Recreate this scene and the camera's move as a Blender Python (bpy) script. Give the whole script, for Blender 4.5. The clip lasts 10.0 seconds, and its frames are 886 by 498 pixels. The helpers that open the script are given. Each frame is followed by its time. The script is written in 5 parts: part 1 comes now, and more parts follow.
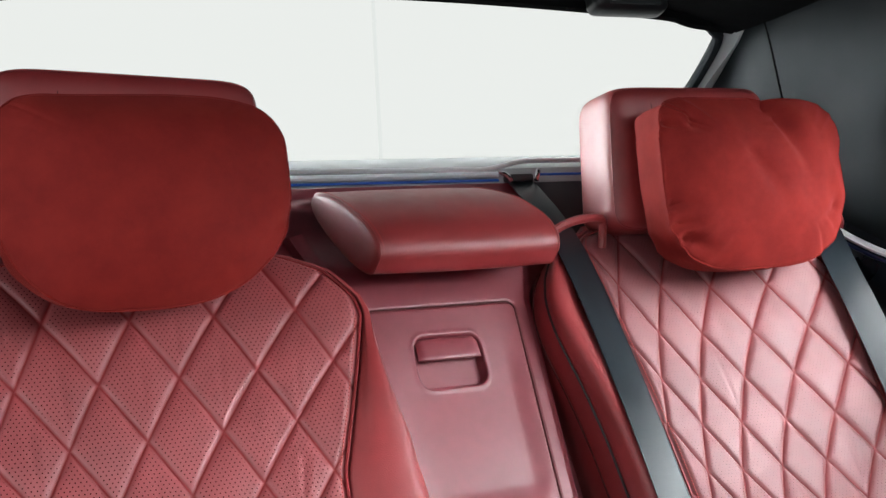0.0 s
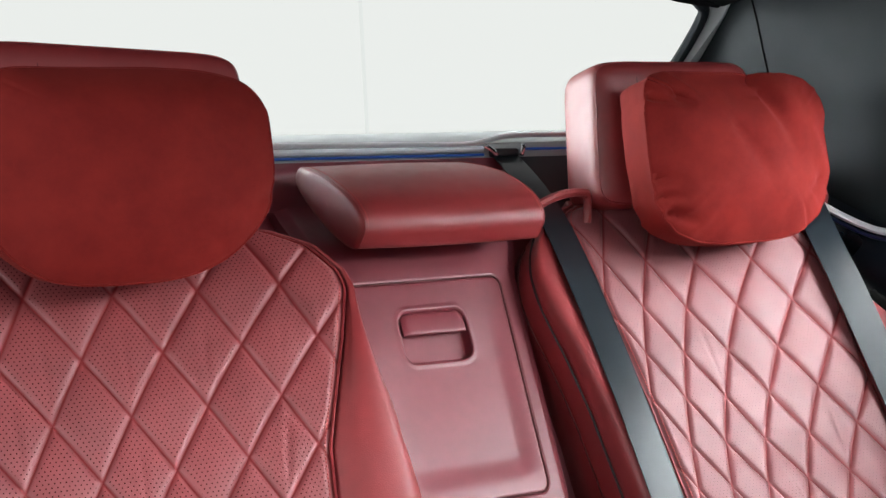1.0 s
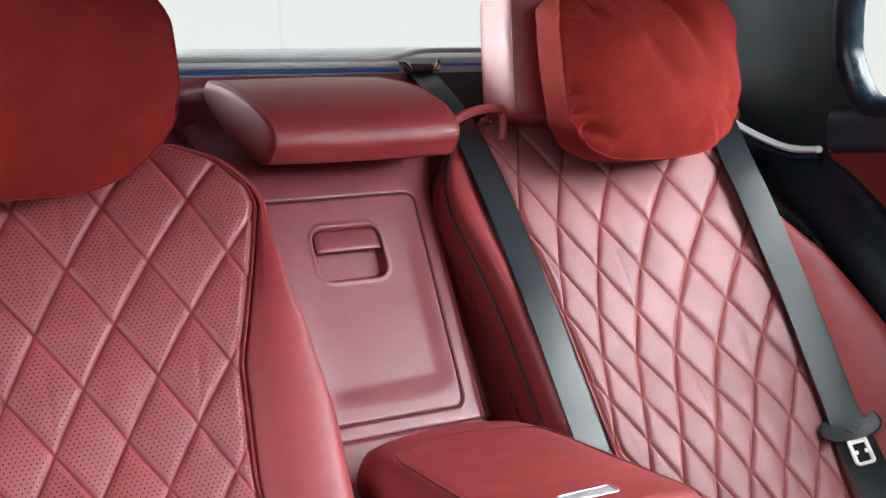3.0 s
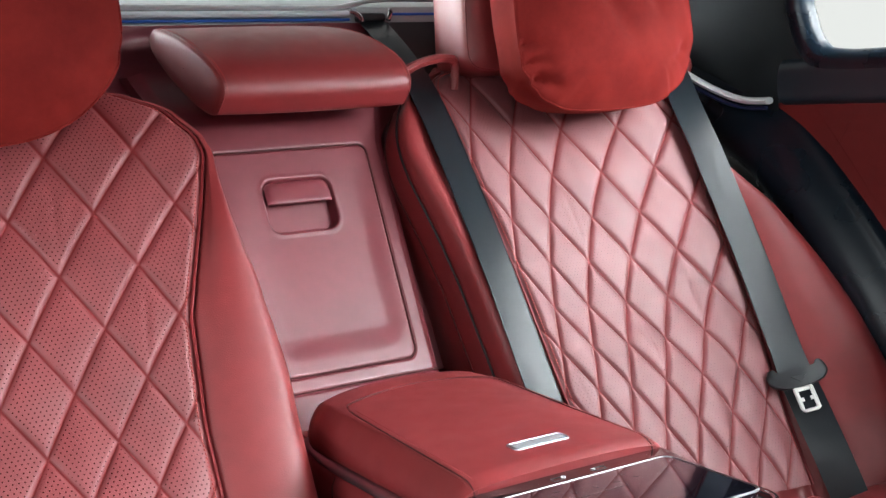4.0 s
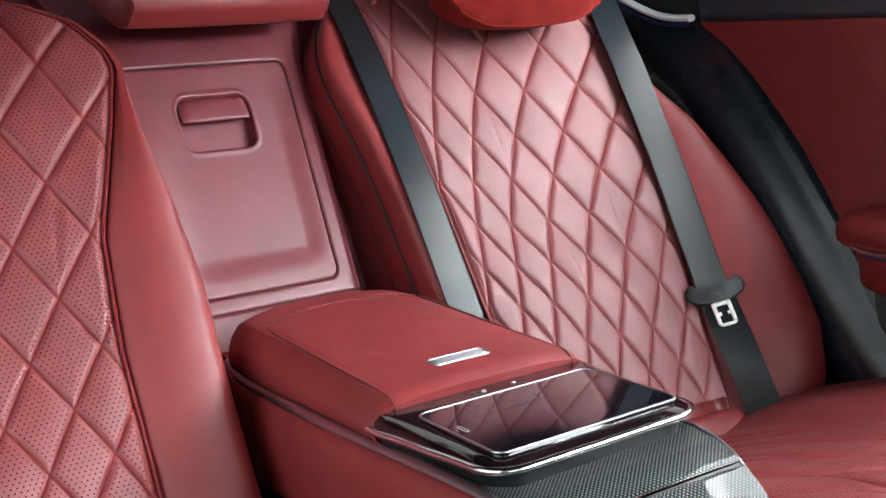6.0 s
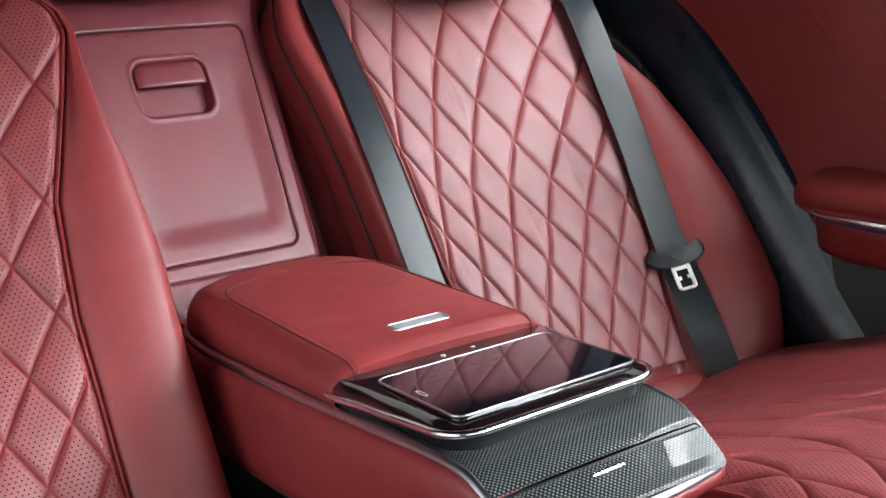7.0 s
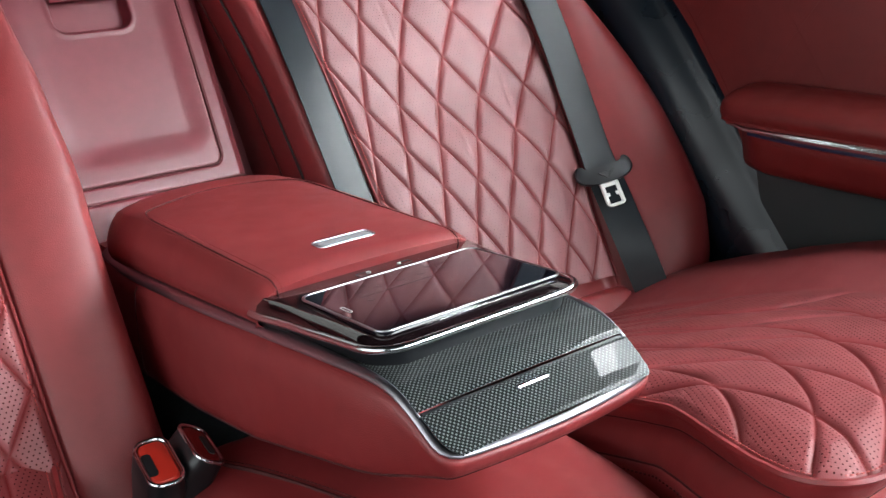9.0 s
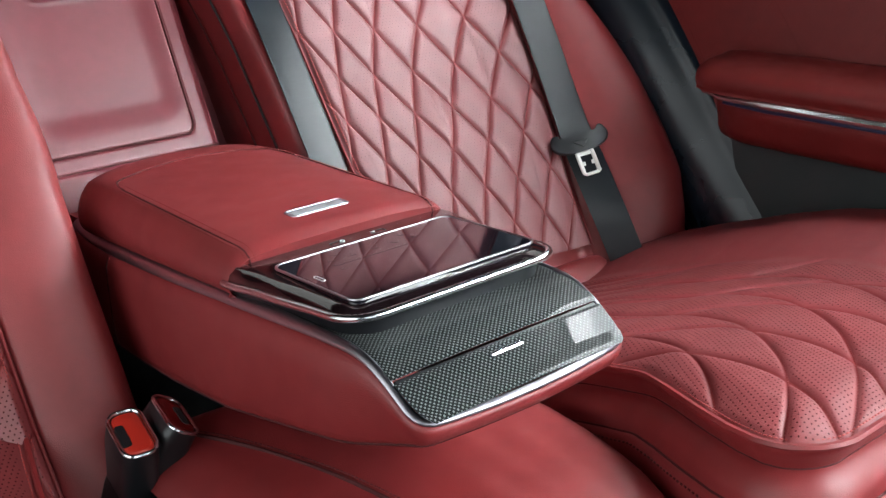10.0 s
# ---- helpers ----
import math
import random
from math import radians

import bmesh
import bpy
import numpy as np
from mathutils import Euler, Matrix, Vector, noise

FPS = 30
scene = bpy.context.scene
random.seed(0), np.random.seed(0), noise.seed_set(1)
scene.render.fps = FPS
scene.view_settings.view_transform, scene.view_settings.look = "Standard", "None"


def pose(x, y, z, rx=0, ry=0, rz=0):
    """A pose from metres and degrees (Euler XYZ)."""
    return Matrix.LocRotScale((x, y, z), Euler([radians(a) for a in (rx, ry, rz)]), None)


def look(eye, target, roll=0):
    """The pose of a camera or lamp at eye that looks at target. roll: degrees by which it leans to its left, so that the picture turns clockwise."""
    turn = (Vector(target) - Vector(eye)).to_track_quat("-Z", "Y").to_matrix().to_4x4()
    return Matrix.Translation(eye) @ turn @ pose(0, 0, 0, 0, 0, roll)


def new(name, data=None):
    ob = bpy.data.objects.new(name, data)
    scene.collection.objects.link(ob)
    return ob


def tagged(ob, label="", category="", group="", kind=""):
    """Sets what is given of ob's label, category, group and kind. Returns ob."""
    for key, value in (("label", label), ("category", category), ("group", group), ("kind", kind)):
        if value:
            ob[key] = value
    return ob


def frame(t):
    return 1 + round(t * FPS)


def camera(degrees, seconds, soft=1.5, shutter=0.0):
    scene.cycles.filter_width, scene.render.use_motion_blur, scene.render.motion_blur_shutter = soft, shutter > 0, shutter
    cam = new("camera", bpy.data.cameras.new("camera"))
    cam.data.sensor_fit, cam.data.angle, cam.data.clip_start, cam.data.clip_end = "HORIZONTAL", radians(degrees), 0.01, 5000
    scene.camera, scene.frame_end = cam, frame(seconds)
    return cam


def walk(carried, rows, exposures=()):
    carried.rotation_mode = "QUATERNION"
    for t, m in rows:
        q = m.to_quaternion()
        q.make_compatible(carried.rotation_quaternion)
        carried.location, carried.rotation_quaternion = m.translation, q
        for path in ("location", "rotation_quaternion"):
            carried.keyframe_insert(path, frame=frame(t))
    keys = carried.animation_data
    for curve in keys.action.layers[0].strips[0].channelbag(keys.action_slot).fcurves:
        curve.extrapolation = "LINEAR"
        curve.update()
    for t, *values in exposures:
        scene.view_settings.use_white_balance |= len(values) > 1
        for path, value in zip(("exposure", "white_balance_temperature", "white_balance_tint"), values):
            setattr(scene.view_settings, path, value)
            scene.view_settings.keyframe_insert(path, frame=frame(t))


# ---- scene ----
import collections
cam = camera(45.4, 10.0, soft=1.4)
ROWS = [
    (0.0, -0.5526, -0.1860, 0.8149, -21.424, -0.135, -3.025),
    (0.5, -0.5502, -0.1853, 0.8146, -21.608, -0.672, -3.041),
    (1.0, -0.5486, -0.1843, 0.8132, -22.050, -1.487, -3.050),
    (1.5, -0.5462, -0.1823, 0.8105, -22.657, -2.409, -3.058),
    (2.0, -0.5431, -0.1805, 0.8061, -23.607, -3.526, -3.096),
    (2.5, -0.5408, -0.1773, 0.8038, -24.922, -4.598, -3.058),
    (4.0, -0.5298, -0.1733, 0.7945, -28.424, -8.326, -2.987),
    (4.5, -0.5264, -0.1712, 0.7915, -29.423, -9.397, -2.923),
    (5.0, -0.5227, -0.1706, 0.7893, -30.266, -10.485, -2.925),
    (5.5, -0.5202, -0.1683, 0.7848, -31.211, -11.521, -2.857),
    (7.0, -0.5106, -0.1660, 0.7764, -34.040, -14.291, -2.659),
    (7.5, -0.5065, -0.1663, 0.7740, -34.929, -15.252, -2.648),
    (8.0, -0.5034, -0.1653, 0.7710, -35.831, -16.371, -2.590),
    (8.5, -0.5004, -0.1650, 0.7678, -36.664, -17.516, -2.502),
    (9.0, -0.4977, -0.1646, 0.7655, -37.443, -18.545, -2.435),
    (9.5, -0.4952, -0.1643, 0.7625, -38.165, -19.455, -2.349),
    (10.0, -0.4932, -0.1642, 0.7610, -38.636, -20.111, -2.297),
]
walk(cam, [(t, pose(x, y, z, 0, 0, yaw) @ pose(0, 0, 0, 90 + pitch, 0, 0) @ pose(0, 0, 0, 0, 0, roll)) for t, x, y, z, yaw, pitch, roll in ROWS],
     exposures=((0.0, 0.33), (2.5, 0.33), (5.5, 0.27), (8.0, 0.14), (10.0, 0.11)))

# ---- light: a white hall seen through the car's windows, with unseen area lamps added ----
world = bpy.data.worlds.new("white_hall")
scene.world = world
world.use_nodes = True
wn = world.node_tree.nodes
wn["Background"].inputs[0].default_value = (0.93, 0.97, 1.0, 1)
wn["Background"].inputs[1].default_value = 0.08


def area_lamp(name, eye, target, sx, sy, watts, colour=(1, 1, 1)):
    data = bpy.data.lights.new(name, "AREA")
    data.shape, data.size, data.size_y, data.energy, data.color = "RECTANGLE", sx, sy, watts, colour
    ob = new(name, data)
    ob.matrix_world = look(eye, target)
    return ob


# right and left stand for window light; the other four are added fill
area_lamp("hall_light_right", (2.5, -0.3, 2.1), (0.45, 1.05, 0.6), 3.6, 1.8, 240, (0.89, 0.965, 1))
area_lamp("hall_light_front_right", (1.38, -1.95, 1.95), (0.5, 1.1, 0.6), 1.8, 1.6, 190, (0.89, 0.965, 1))
area_lamp("hall_light_front", (-0.7, -2.4, 1.25), (0.1, 0.8, 0.40), 1.6, 0.9, 12, (0.94, 0.975, 1))
area_lamp("hall_light_left", (-2.2, 0.1, 1.05), (0.3, 0.75, 0.4), 2.4, 1.3, 22, (0.88, 0.96, 1))
area_lamp("hall_light_above", (1.6, 0.0, 3.0), (0.1, 0.4, 0.6), 1.4, 1.4, 70, (0.96, 0.98, 1))
area_lamp("hall_light_rear", (-1.8, 3.4, 1.7), (0.2, 1.2, 0.85), 1.8, 0.9, 95, (0.94, 0.98, 1))


# ---- materials ----
def node_mat(name, base, rough=0.5, metal=0.0, spec=0.5, coat=0.0, coat_rough=0.05):
    m = bpy.data.materials.new(name)
    m.use_nodes = True
    b = m.node_tree.nodes["Principled BSDF"]
    b.inputs["Base Color"].default_value = (*base, 1)
    b.inputs["Roughness"].default_value = rough
    b.inputs["Metallic"].default_value = metal
    b.inputs["Specular IOR Level"].default_value = spec
    b.inputs["Coat Weight"].default_value = coat
    b.inputs["Coat Roughness"].default_value = coat_rough
    return m


class Net:
    """Short hand for building node trees."""

    def __init__(self, m):
        self.t = m.node_tree
        self.b = self.t.nodes["Principled BSDF"]

    def add(self, kind):
        return self.t.nodes.new(kind)

    def attribute(self, name):
        n = self.add("ShaderNodeAttribute")
        n.attribute_name = name
        return n.outputs["Fac"]

    def uv(self):
        n = self.add("ShaderNodeUVMap")
        n.uv_map = "UVMap"
        return n.outputs[0]

    def put(self, socket, value):
        if isinstance(value, (int, float)):
            socket.default_value = value
        elif isinstance(value, tuple):
            socket.default_value = value
        else:
            self.t.links.new(value, socket)

    def math(self, op, a, b=0.0, c=0.0):
        n = self.add("ShaderNodeMath")
        n.operation = op
        self.put(n.inputs[0], a), self.put(n.inputs[1], b), self.put(n.inputs[2], c)
        return n.outputs[0]

    def noise(self, vec, scale, detail=3.0, rough=0.5):
        n = self.add("ShaderNodeTexNoise")
        self.put(n.inputs["Vector"], vec)
        n.inputs["Scale"].default_value, n.inputs["Detail"].default_value, n.inputs["Roughness"].default_value = scale, detail, rough
        return n.outputs["Fac"]

    def voronoi(self, vec, scale, feature="F1"):
        n = self.add("ShaderNodeTexVoronoi")
        n.feature = feature
        self.put(n.inputs["Vector"], vec)
        n.inputs["Scale"].default_value = scale
        return n.outputs["Distance"]

    def coords(self, which="Object"):
        return self.add("ShaderNodeTexCoord").outputs[which]

    def mix(self, fac, a, b):
        n = self.add("ShaderNodeMix")
        n.data_type = "RGBA"
        self.put(n.inputs[0], fac), self.put(n.inputs[6], a), self.put(n.inputs[7], b)
        return n.outputs[2]

    def ramp(self, fac, lo, hi, a=0.0, b=1.0):
        n = self.add("ShaderNodeMapRange")
        self.put(n.inputs[0], fac)
        for i, v in enumerate((lo, hi, a, b)):
            n.inputs[1 + i].default_value = v
        return n.outputs[0]

    def bump(self, height, dist, strength=1.0, under=None):
        n = self.add("ShaderNodeBump")
        n.inputs["Strength"].default_value, n.inputs["Distance"].default_value = strength, dist
        self.put(n.inputs["Height"], height)
        if under is not None:
            self.put(n.inputs["Normal"], under)
        return n.outputs["Normal"]


def leather(name, base, rough, perforated=0.0, grain=0.00025, spec=0.55, coat=0.15):
    m = node_mat(name, base, rough, spec=spec, coat=coat, coat_rough=rough)
    k = Net(m)
    ob = k.coords("Object")
    cells = k.voronoi(ob, 900)
    fine = k.noise(ob, 2600, 2)
    large = k.noise(ob, 9, 4)
    mid = k.noise(ob, 60, 3)
    lo = tuple(c * 0.88 for c in base) + (1,)
    hi = tuple(min(1, c * 1.10) for c in base) + (1,)
    col = k.mix(k.ramp(k.math("ADD", k.math("MULTIPLY", large, 0.65), k.math("MULTIPLY", mid, 0.35)), 0.35, 0.65), lo, hi)
    normal = k.bump(k.math("ADD", cells, k.math("MULTIPLY", fine, 0.4)), grain, 0.6)
    normal = k.bump(mid, 0.0006, 0.30, normal)
    r = k.ramp(k.noise(ob, 35, 3), 0.3, 0.7, rough - 0.05, rough + 0.06)
    if perforated:
        uv = k.uv()
        xyz = k.add("ShaderNodeSeparateXYZ")
        k.put(xyz.inputs[0], uv)
        py, px = 0.0045, 0.0056
        v = k.math("DIVIDE", xyz.outputs[1], py)
        row = k.math("FLOOR", v)
        odd = k.math("MULTIPLY", k.math("MODULO", k.math("ABSOLUTE", row), 2.0), 0.5)
        u = k.math("ADD", k.math("DIVIDE", xyz.outputs[0], px), odd)
        fu = k.math("MULTIPLY", k.math("SUBTRACT", k.math("FRACT", u), 0.5), px)
        fv = k.math("MULTIPLY", k.math("SUBTRACT", k.math("FRACT", v), 0.5), py)
        d = k.math("SQRT", k.math("ADD", k.math("MULTIPLY", fu, fu), k.math("MULTIPLY", fv, fv)))
        hole = k.ramp(d, 0.62 * perforated, perforated, 1.0, 0.0)
        away = k.attribute("away")
        hole = k.math("MULTIPLY", hole, k.ramp(away, 0.0035, 0.0055))
        col = k.mix(hole, col, tuple(c * 0.16 for c in base) + (1,))
        # quilt grooves painted darker red for their shade; sheen is cut there too
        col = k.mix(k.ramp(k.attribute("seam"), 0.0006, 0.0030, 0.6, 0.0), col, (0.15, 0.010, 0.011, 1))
        normal = k.bump(k.math("SUBTRACT", 1.0, hole), 0.0006, 0.8, normal)
        r = k.math("ADD", r, k.math("MULTIPLY", hole, 0.3))
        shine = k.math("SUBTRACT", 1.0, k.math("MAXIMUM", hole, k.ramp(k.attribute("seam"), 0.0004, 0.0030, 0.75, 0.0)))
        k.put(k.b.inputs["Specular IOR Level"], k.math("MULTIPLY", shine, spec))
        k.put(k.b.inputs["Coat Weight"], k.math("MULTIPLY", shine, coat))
    k.put(k.b.inputs["Base Color"], col)
    k.put(k.b.inputs["Roughness"], r)
    k.put(k.b.inputs["Normal"], normal)
    return m


RED = (0.225, 0.0195, 0.021)
M_RED = leather("red_leather", RED, 0.48, spec=0.6, coat=0.34)
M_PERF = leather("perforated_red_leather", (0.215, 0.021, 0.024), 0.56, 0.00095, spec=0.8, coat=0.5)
# same leather for the lit right seat: holes shrunk, base darkened, sheen added
M_PERF_LIT = leather("perforated_red_leather_lit_copy", (0.165, 0.018, 0.022), 0.62, 0.00055, spec=1.0, coat=0.8)
M_PERF_LIT.node_tree.nodes["Principled BSDF"].inputs["Sheen Weight"].default_value = 0.10
M_PERF_LIT.node_tree.nodes["Principled BSDF"].inputs["Sheen Roughness"].default_value = 0.5
M_DEEP = leather("red_leather_moulding", (0.175, 0.021, 0.031), 0.46, grain=0.00012, spec=0.8, coat=0.40)
# the seats' red leather again, base darkened for the door's shade
M_RED_SHADED = leather("shaded_red_door_leather", (0.125, 0.009, 0.008), 0.50, spec=0.4, coat=0.0)
M_QUILT_THREAD = node_mat("dark_red_thread", (0.20, 0.020, 0.020), 0.6)
M_THREAD = node_mat("red_thread", (0.40, 0.065, 0.060), 0.7)
M_PIPE_BLACK = node_mat("black_welt", (0.012, 0.012, 0.014), 0.5)


def velour():
    m = node_mat("red_suede_velour", (0.24, 0.016, 0.011), 0.85, spec=0.15)
    k = Net(m)
    ob = k.coords("Object")
    nap = k.noise(ob, 22, 5, 0.65)
    fine = k.noise(ob, 1400, 2)
    col = k.mix(k.ramp(nap, 0.35, 0.68), (0.138, 0.0080, 0.0067, 1), (0.180, 0.0120, 0.0093, 1))
    k.put(k.b.inputs["Base Color"], col)
    k.put(k.b.inputs["Sheen Weight"], 0.14)
    k.put(k.b.inputs["Sheen Roughness"], 0.45)
    k.put(k.b.inputs["Sheen Tint"], (0.8, 0.14, 0.11, 1))
    k.put(k.b.inputs["Normal"], k.bump(nap, 0.0012, 0.4, k.bump(fine, 0.0004, 0.5)))
    return m


M_VELOUR = velour()


def dark_trim(name, base, rough, grain=0.5):
    m = node_mat(name, base, rough)
    k = Net(m)
    ob = k.coords("Object")
    k.put(k.b.inputs["Normal"], k.bump(k.voronoi(ob, 700), 0.0003, grain))
    k.put(k.b.inputs["Roughness"], k.ramp(k.noise(ob, 12, 4), 0.3, 0.7, rough - 0.06, rough + 0.08))
    return m


M_BLACK = dark_trim("black_soft_trim", (0.004, 0.009, 0.015), 0.28, 0.06)
M_BLACK.node_tree.nodes["Principled BSDF"].inputs["Specular IOR Level"].default_value = 0.30
M_BLACK.node_tree.nodes["Principled BSDF"].inputs["Coat Weight"].default_value = 0.12
M_BLACK.node_tree.nodes["Principled BSDF"].inputs["Coat Roughness"].default_value = 0.22
M_WAIST = dark_trim("soft_dark_waist_trim", (0.010, 0.020, 0.028), 0.36, 0.10)
M_PILLAR = dark_trim("black_pillar_cloth", (0.009, 0.013, 0.015), 0.65)
M_PILLAR.node_tree.nodes["Principled BSDF"].inputs["Specular IOR Level"].default_value = 0.2
M_GREY = dark_trim("dark_grey_trim", (0.03, 0.034, 0.036), 0.6)
M_FABRIC = dark_trim("black_headliner_fabric", (0.005, 0.0055, 0.006), 0.9)
M_FABRIC.node_tree.nodes["Principled BSDF"].inputs["Specular IOR Level"].default_value = 0.1
M_SHELF = dark_trim("grey_shelf_fabric", (0.36, 0.38, 0.38), 0.8)
M_LIGHTGREY = dark_trim("pale_grey_pillar_trim", (0.38, 0.40, 0.40), 0.6)
M_GLOSS = node_mat("piano_black", (0.010, 0.005, 0.006), 0.06, coat=1.0)
M_CHROME = node_mat("satin_chrome", (0.66, 0.67, 0.70), 0.18, metal=1.0)
M_STEEL = node_mat("bright_steel", (0.80, 0.80, 0.78), 0.38, metal=1.0)
M_RAIL = node_mat("satin_rail", (0.36, 0.35, 0.39), 0.33, metal=1.0)
M_LOWER = dark_trim("dark_grey_lower_card", (0.026, 0.031, 0.032), 0.7)
M_BRIGHT = node_mat("bright_chrome", (0.92, 0.93, 0.94), 0.28, metal=0.45)
M_TONGUE = node_mat("matt_steel", (0.72, 0.72, 0.69), 0.5, metal=0.3)
M_SILVER = node_mat("satin_silver_trim", (0.60, 0.64, 0.67), 0.35, metal=0.35)
M_PLATE = node_mat("silver_plate", (0.40, 0.41, 0.43), 0.45, metal=0.3)
M_PLASTIC = node_mat("black_plastic", (0.010, 0.011, 0.013), 0.35)
M_BUTTON = node_mat("red_plastic_button", (0.62, 0.035, 0.02), 0.35)
M_DARK_BUTTON = node_mat("dark_red_plastic", (0.20, 0.008, 0.008), 0.35)
M_GLASS = node_mat("tablet_glass", (0.006, 0.006, 0.010), 0.03, coat=1.0, coat_rough=0.02)
M_DIM = node_mat("dim_screen_print", (0.050, 0.044, 0.050), 0.03, coat=1.0, coat_rough=0.02)
M_FRAME = node_mat("soft_metal_frame", (0.36, 0.36, 0.38), 0.30, metal=1.0)
M_PALE = node_mat("pale_plastic", (0.55, 0.57, 0.57), 0.4)
M_ICON = node_mat("white_print", (0.7, 0.7, 0.7), 0.5)
M_SEAM = node_mat("dark_seam", (0.06, 0.006, 0.007), 0.8)


def webbing():
    m = node_mat("black_belt_webbing", (0.013, 0.016, 0.019), 0.30, spec=0.42)
    k = Net(m)
    uv = k.uv()
    w = k.add("ShaderNodeTexWave")
    w.wave_type, w.bands_direction = "BANDS", "DIAGONAL"
    k.put(w.inputs["Vector"], uv)
    w.inputs["Scale"].default_value = 260
    k.put(k.b.inputs["Normal"], k.bump(w.outputs["Fac"], 0.00006, 0.25))
    k.put(k.b.inputs["Base Color"], k.mix(w.outputs["Fac"], (0.007, 0.010, 0.013, 1), (0.014, 0.018, 0.022, 1)))
    return m


M_BELT = webbing()


def carbon():
    m = node_mat("carbon_weave_lacquered", (0.03, 0.03, 0.03), 0.4, metal=0.0, spec=0.10, coat=0.5, coat_rough=0.03)
    k = Net(m)
    uv = k.uv()
    xyz = k.add("ShaderNodeSeparateXYZ")
    k.put(xyz.inputs[0], uv)
    p = 0.0021
    a = k.math("DIVIDE", xyz.outputs[0], p)
    b = k.math("DIVIDE", xyz.outputs[1], p)
    fa = k.math("ABSOLUTE", k.math("SUBTRACT", k.math("FRACT", a), 0.5))
    fb = k.math("ABSOLUTE", k.math("SUBTRACT", k.math("FRACT", b), 0.5))
    chk = k.math("MODULO", k.math("ABSOLUTE", k.math("ADD", k.math("FLOOR", a), k.math("FLOOR", b))), 2.0)
    dot = k.ramp(k.math("MAXIMUM", fa, fb), 0.24, 0.46, 1.0, 0.0)
    bright = k.math("MULTIPLY", dot, k.math("ADD", 0.05, k.math("MULTIPLY", chk, 0.95)))
    k.put(k.b.inputs["Base Color"], k.mix(bright, (0.002, 0.003, 0.003, 1), (0.150, 0.160, 0.160, 1)))
    k.put(k.b.inputs["Normal"], k.bump(bright, 0.0003, 0.4))
    return m


M_CARBON = carbon()


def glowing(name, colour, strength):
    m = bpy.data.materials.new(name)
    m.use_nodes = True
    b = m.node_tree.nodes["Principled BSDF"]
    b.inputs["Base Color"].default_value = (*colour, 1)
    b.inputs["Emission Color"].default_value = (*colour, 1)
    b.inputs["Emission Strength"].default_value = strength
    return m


M_BLUE = glowing("blue_ambient_light", (0.01, 0.06, 0.26), 0.14)
M_NAVY = node_mat("navy_strip", (0.008, 0.014, 0.045), 0.3)
# walls and joints are given a glow of their own over a near-black base
M_HALL_GLOW = glowing("glowing_hall_wall", (0.63, 0.65, 0.63), 1.0)
M_JOINT = glowing("glowing_wall_joint", (0.585, 0.612, 0.594), 1.0)
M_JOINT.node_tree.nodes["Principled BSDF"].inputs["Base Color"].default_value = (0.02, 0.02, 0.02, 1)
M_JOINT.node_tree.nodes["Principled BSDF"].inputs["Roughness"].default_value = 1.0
M_HALL_GLOW.node_tree.nodes["Principled BSDF"].inputs["Base Color"].default_value = (0.02, 0.02, 0.02, 1)
M_HALL_GLOW.node_tree.nodes["Principled BSDF"].inputs["Roughness"].default_value = 1.0


def window_glass():
    m = node_mat("window_glass", (1, 1, 1), 0.0)
    m.node_tree.nodes["Principled BSDF"].inputs["Transmission Weight"].default_value = 1.0
    m.node_tree.nodes["Principled BSDF"].inputs["IOR"].default_value = 1.01
    return m


M_WINDOW = window_glass()


# ---- mesh helpers ----
def thing(name, label, category, group="", kind="", at=(0, 0, 0)):
    ob = new(name)
    ob.empty_display_size = 0.05
    ob.location = at
    return tagged(ob, label, category, group, kind)


def link_mesh(name, me, material, parent=None, label="", smooth=True):
    me.materials.append(material)
    if smooth:
        me.polygons.foreach_set("use_smooth", [True] * len(me.polygons))
    ob = new(name, me)
    if parent is not None:
        base = parent.location if parent.parent is None else Vector((0, 0, 0))
        ob.parent = parent
        if parent.type == "EMPTY":
            ob.location = -base
    if label:
        ob["label"] = label
    return ob


def pydata(name, verts, faces, material, parent=None, label="", smooth=True, uv=None, away=None, seam=None):
    me = bpy.data.meshes.new(name)
    me.from_pydata([tuple(map(float, v)) for v in verts], [], faces)
    me.validate()
    if uv is not None:
        lay = me.uv_layers.new(name="UVMap")
        idx = np.empty(len(me.loops), dtype=np.int32)
        me.loops.foreach_get("vertex_index", idx)
        lay.data.foreach_set("uv", np.asarray(uv, dtype=np.float32)[idx].ravel())
    if away is not None:
        at = me.attributes.new("away", "FLOAT", "POINT")
        at.data.foreach_set("value", np.asarray(away, dtype=np.float32))
    if seam is not None:
        at = me.attributes.new("seam", "FLOAT", "POINT")
        at.data.foreach_set("value", np.asarray(seam, dtype=np.float32))
    me.update()
    return link_mesh(name, me, material, parent, label, smooth)


def grid_faces(nu, nv, wrap_u=False):
    f = []
    for j in range(nv - 1):
        for i in range(nu if wrap_u else nu - 1):
            a, b = j * nu + i, j * nu + (i + 1) % nu
            f.append((a, b, b + nu, a + nu))
    return f


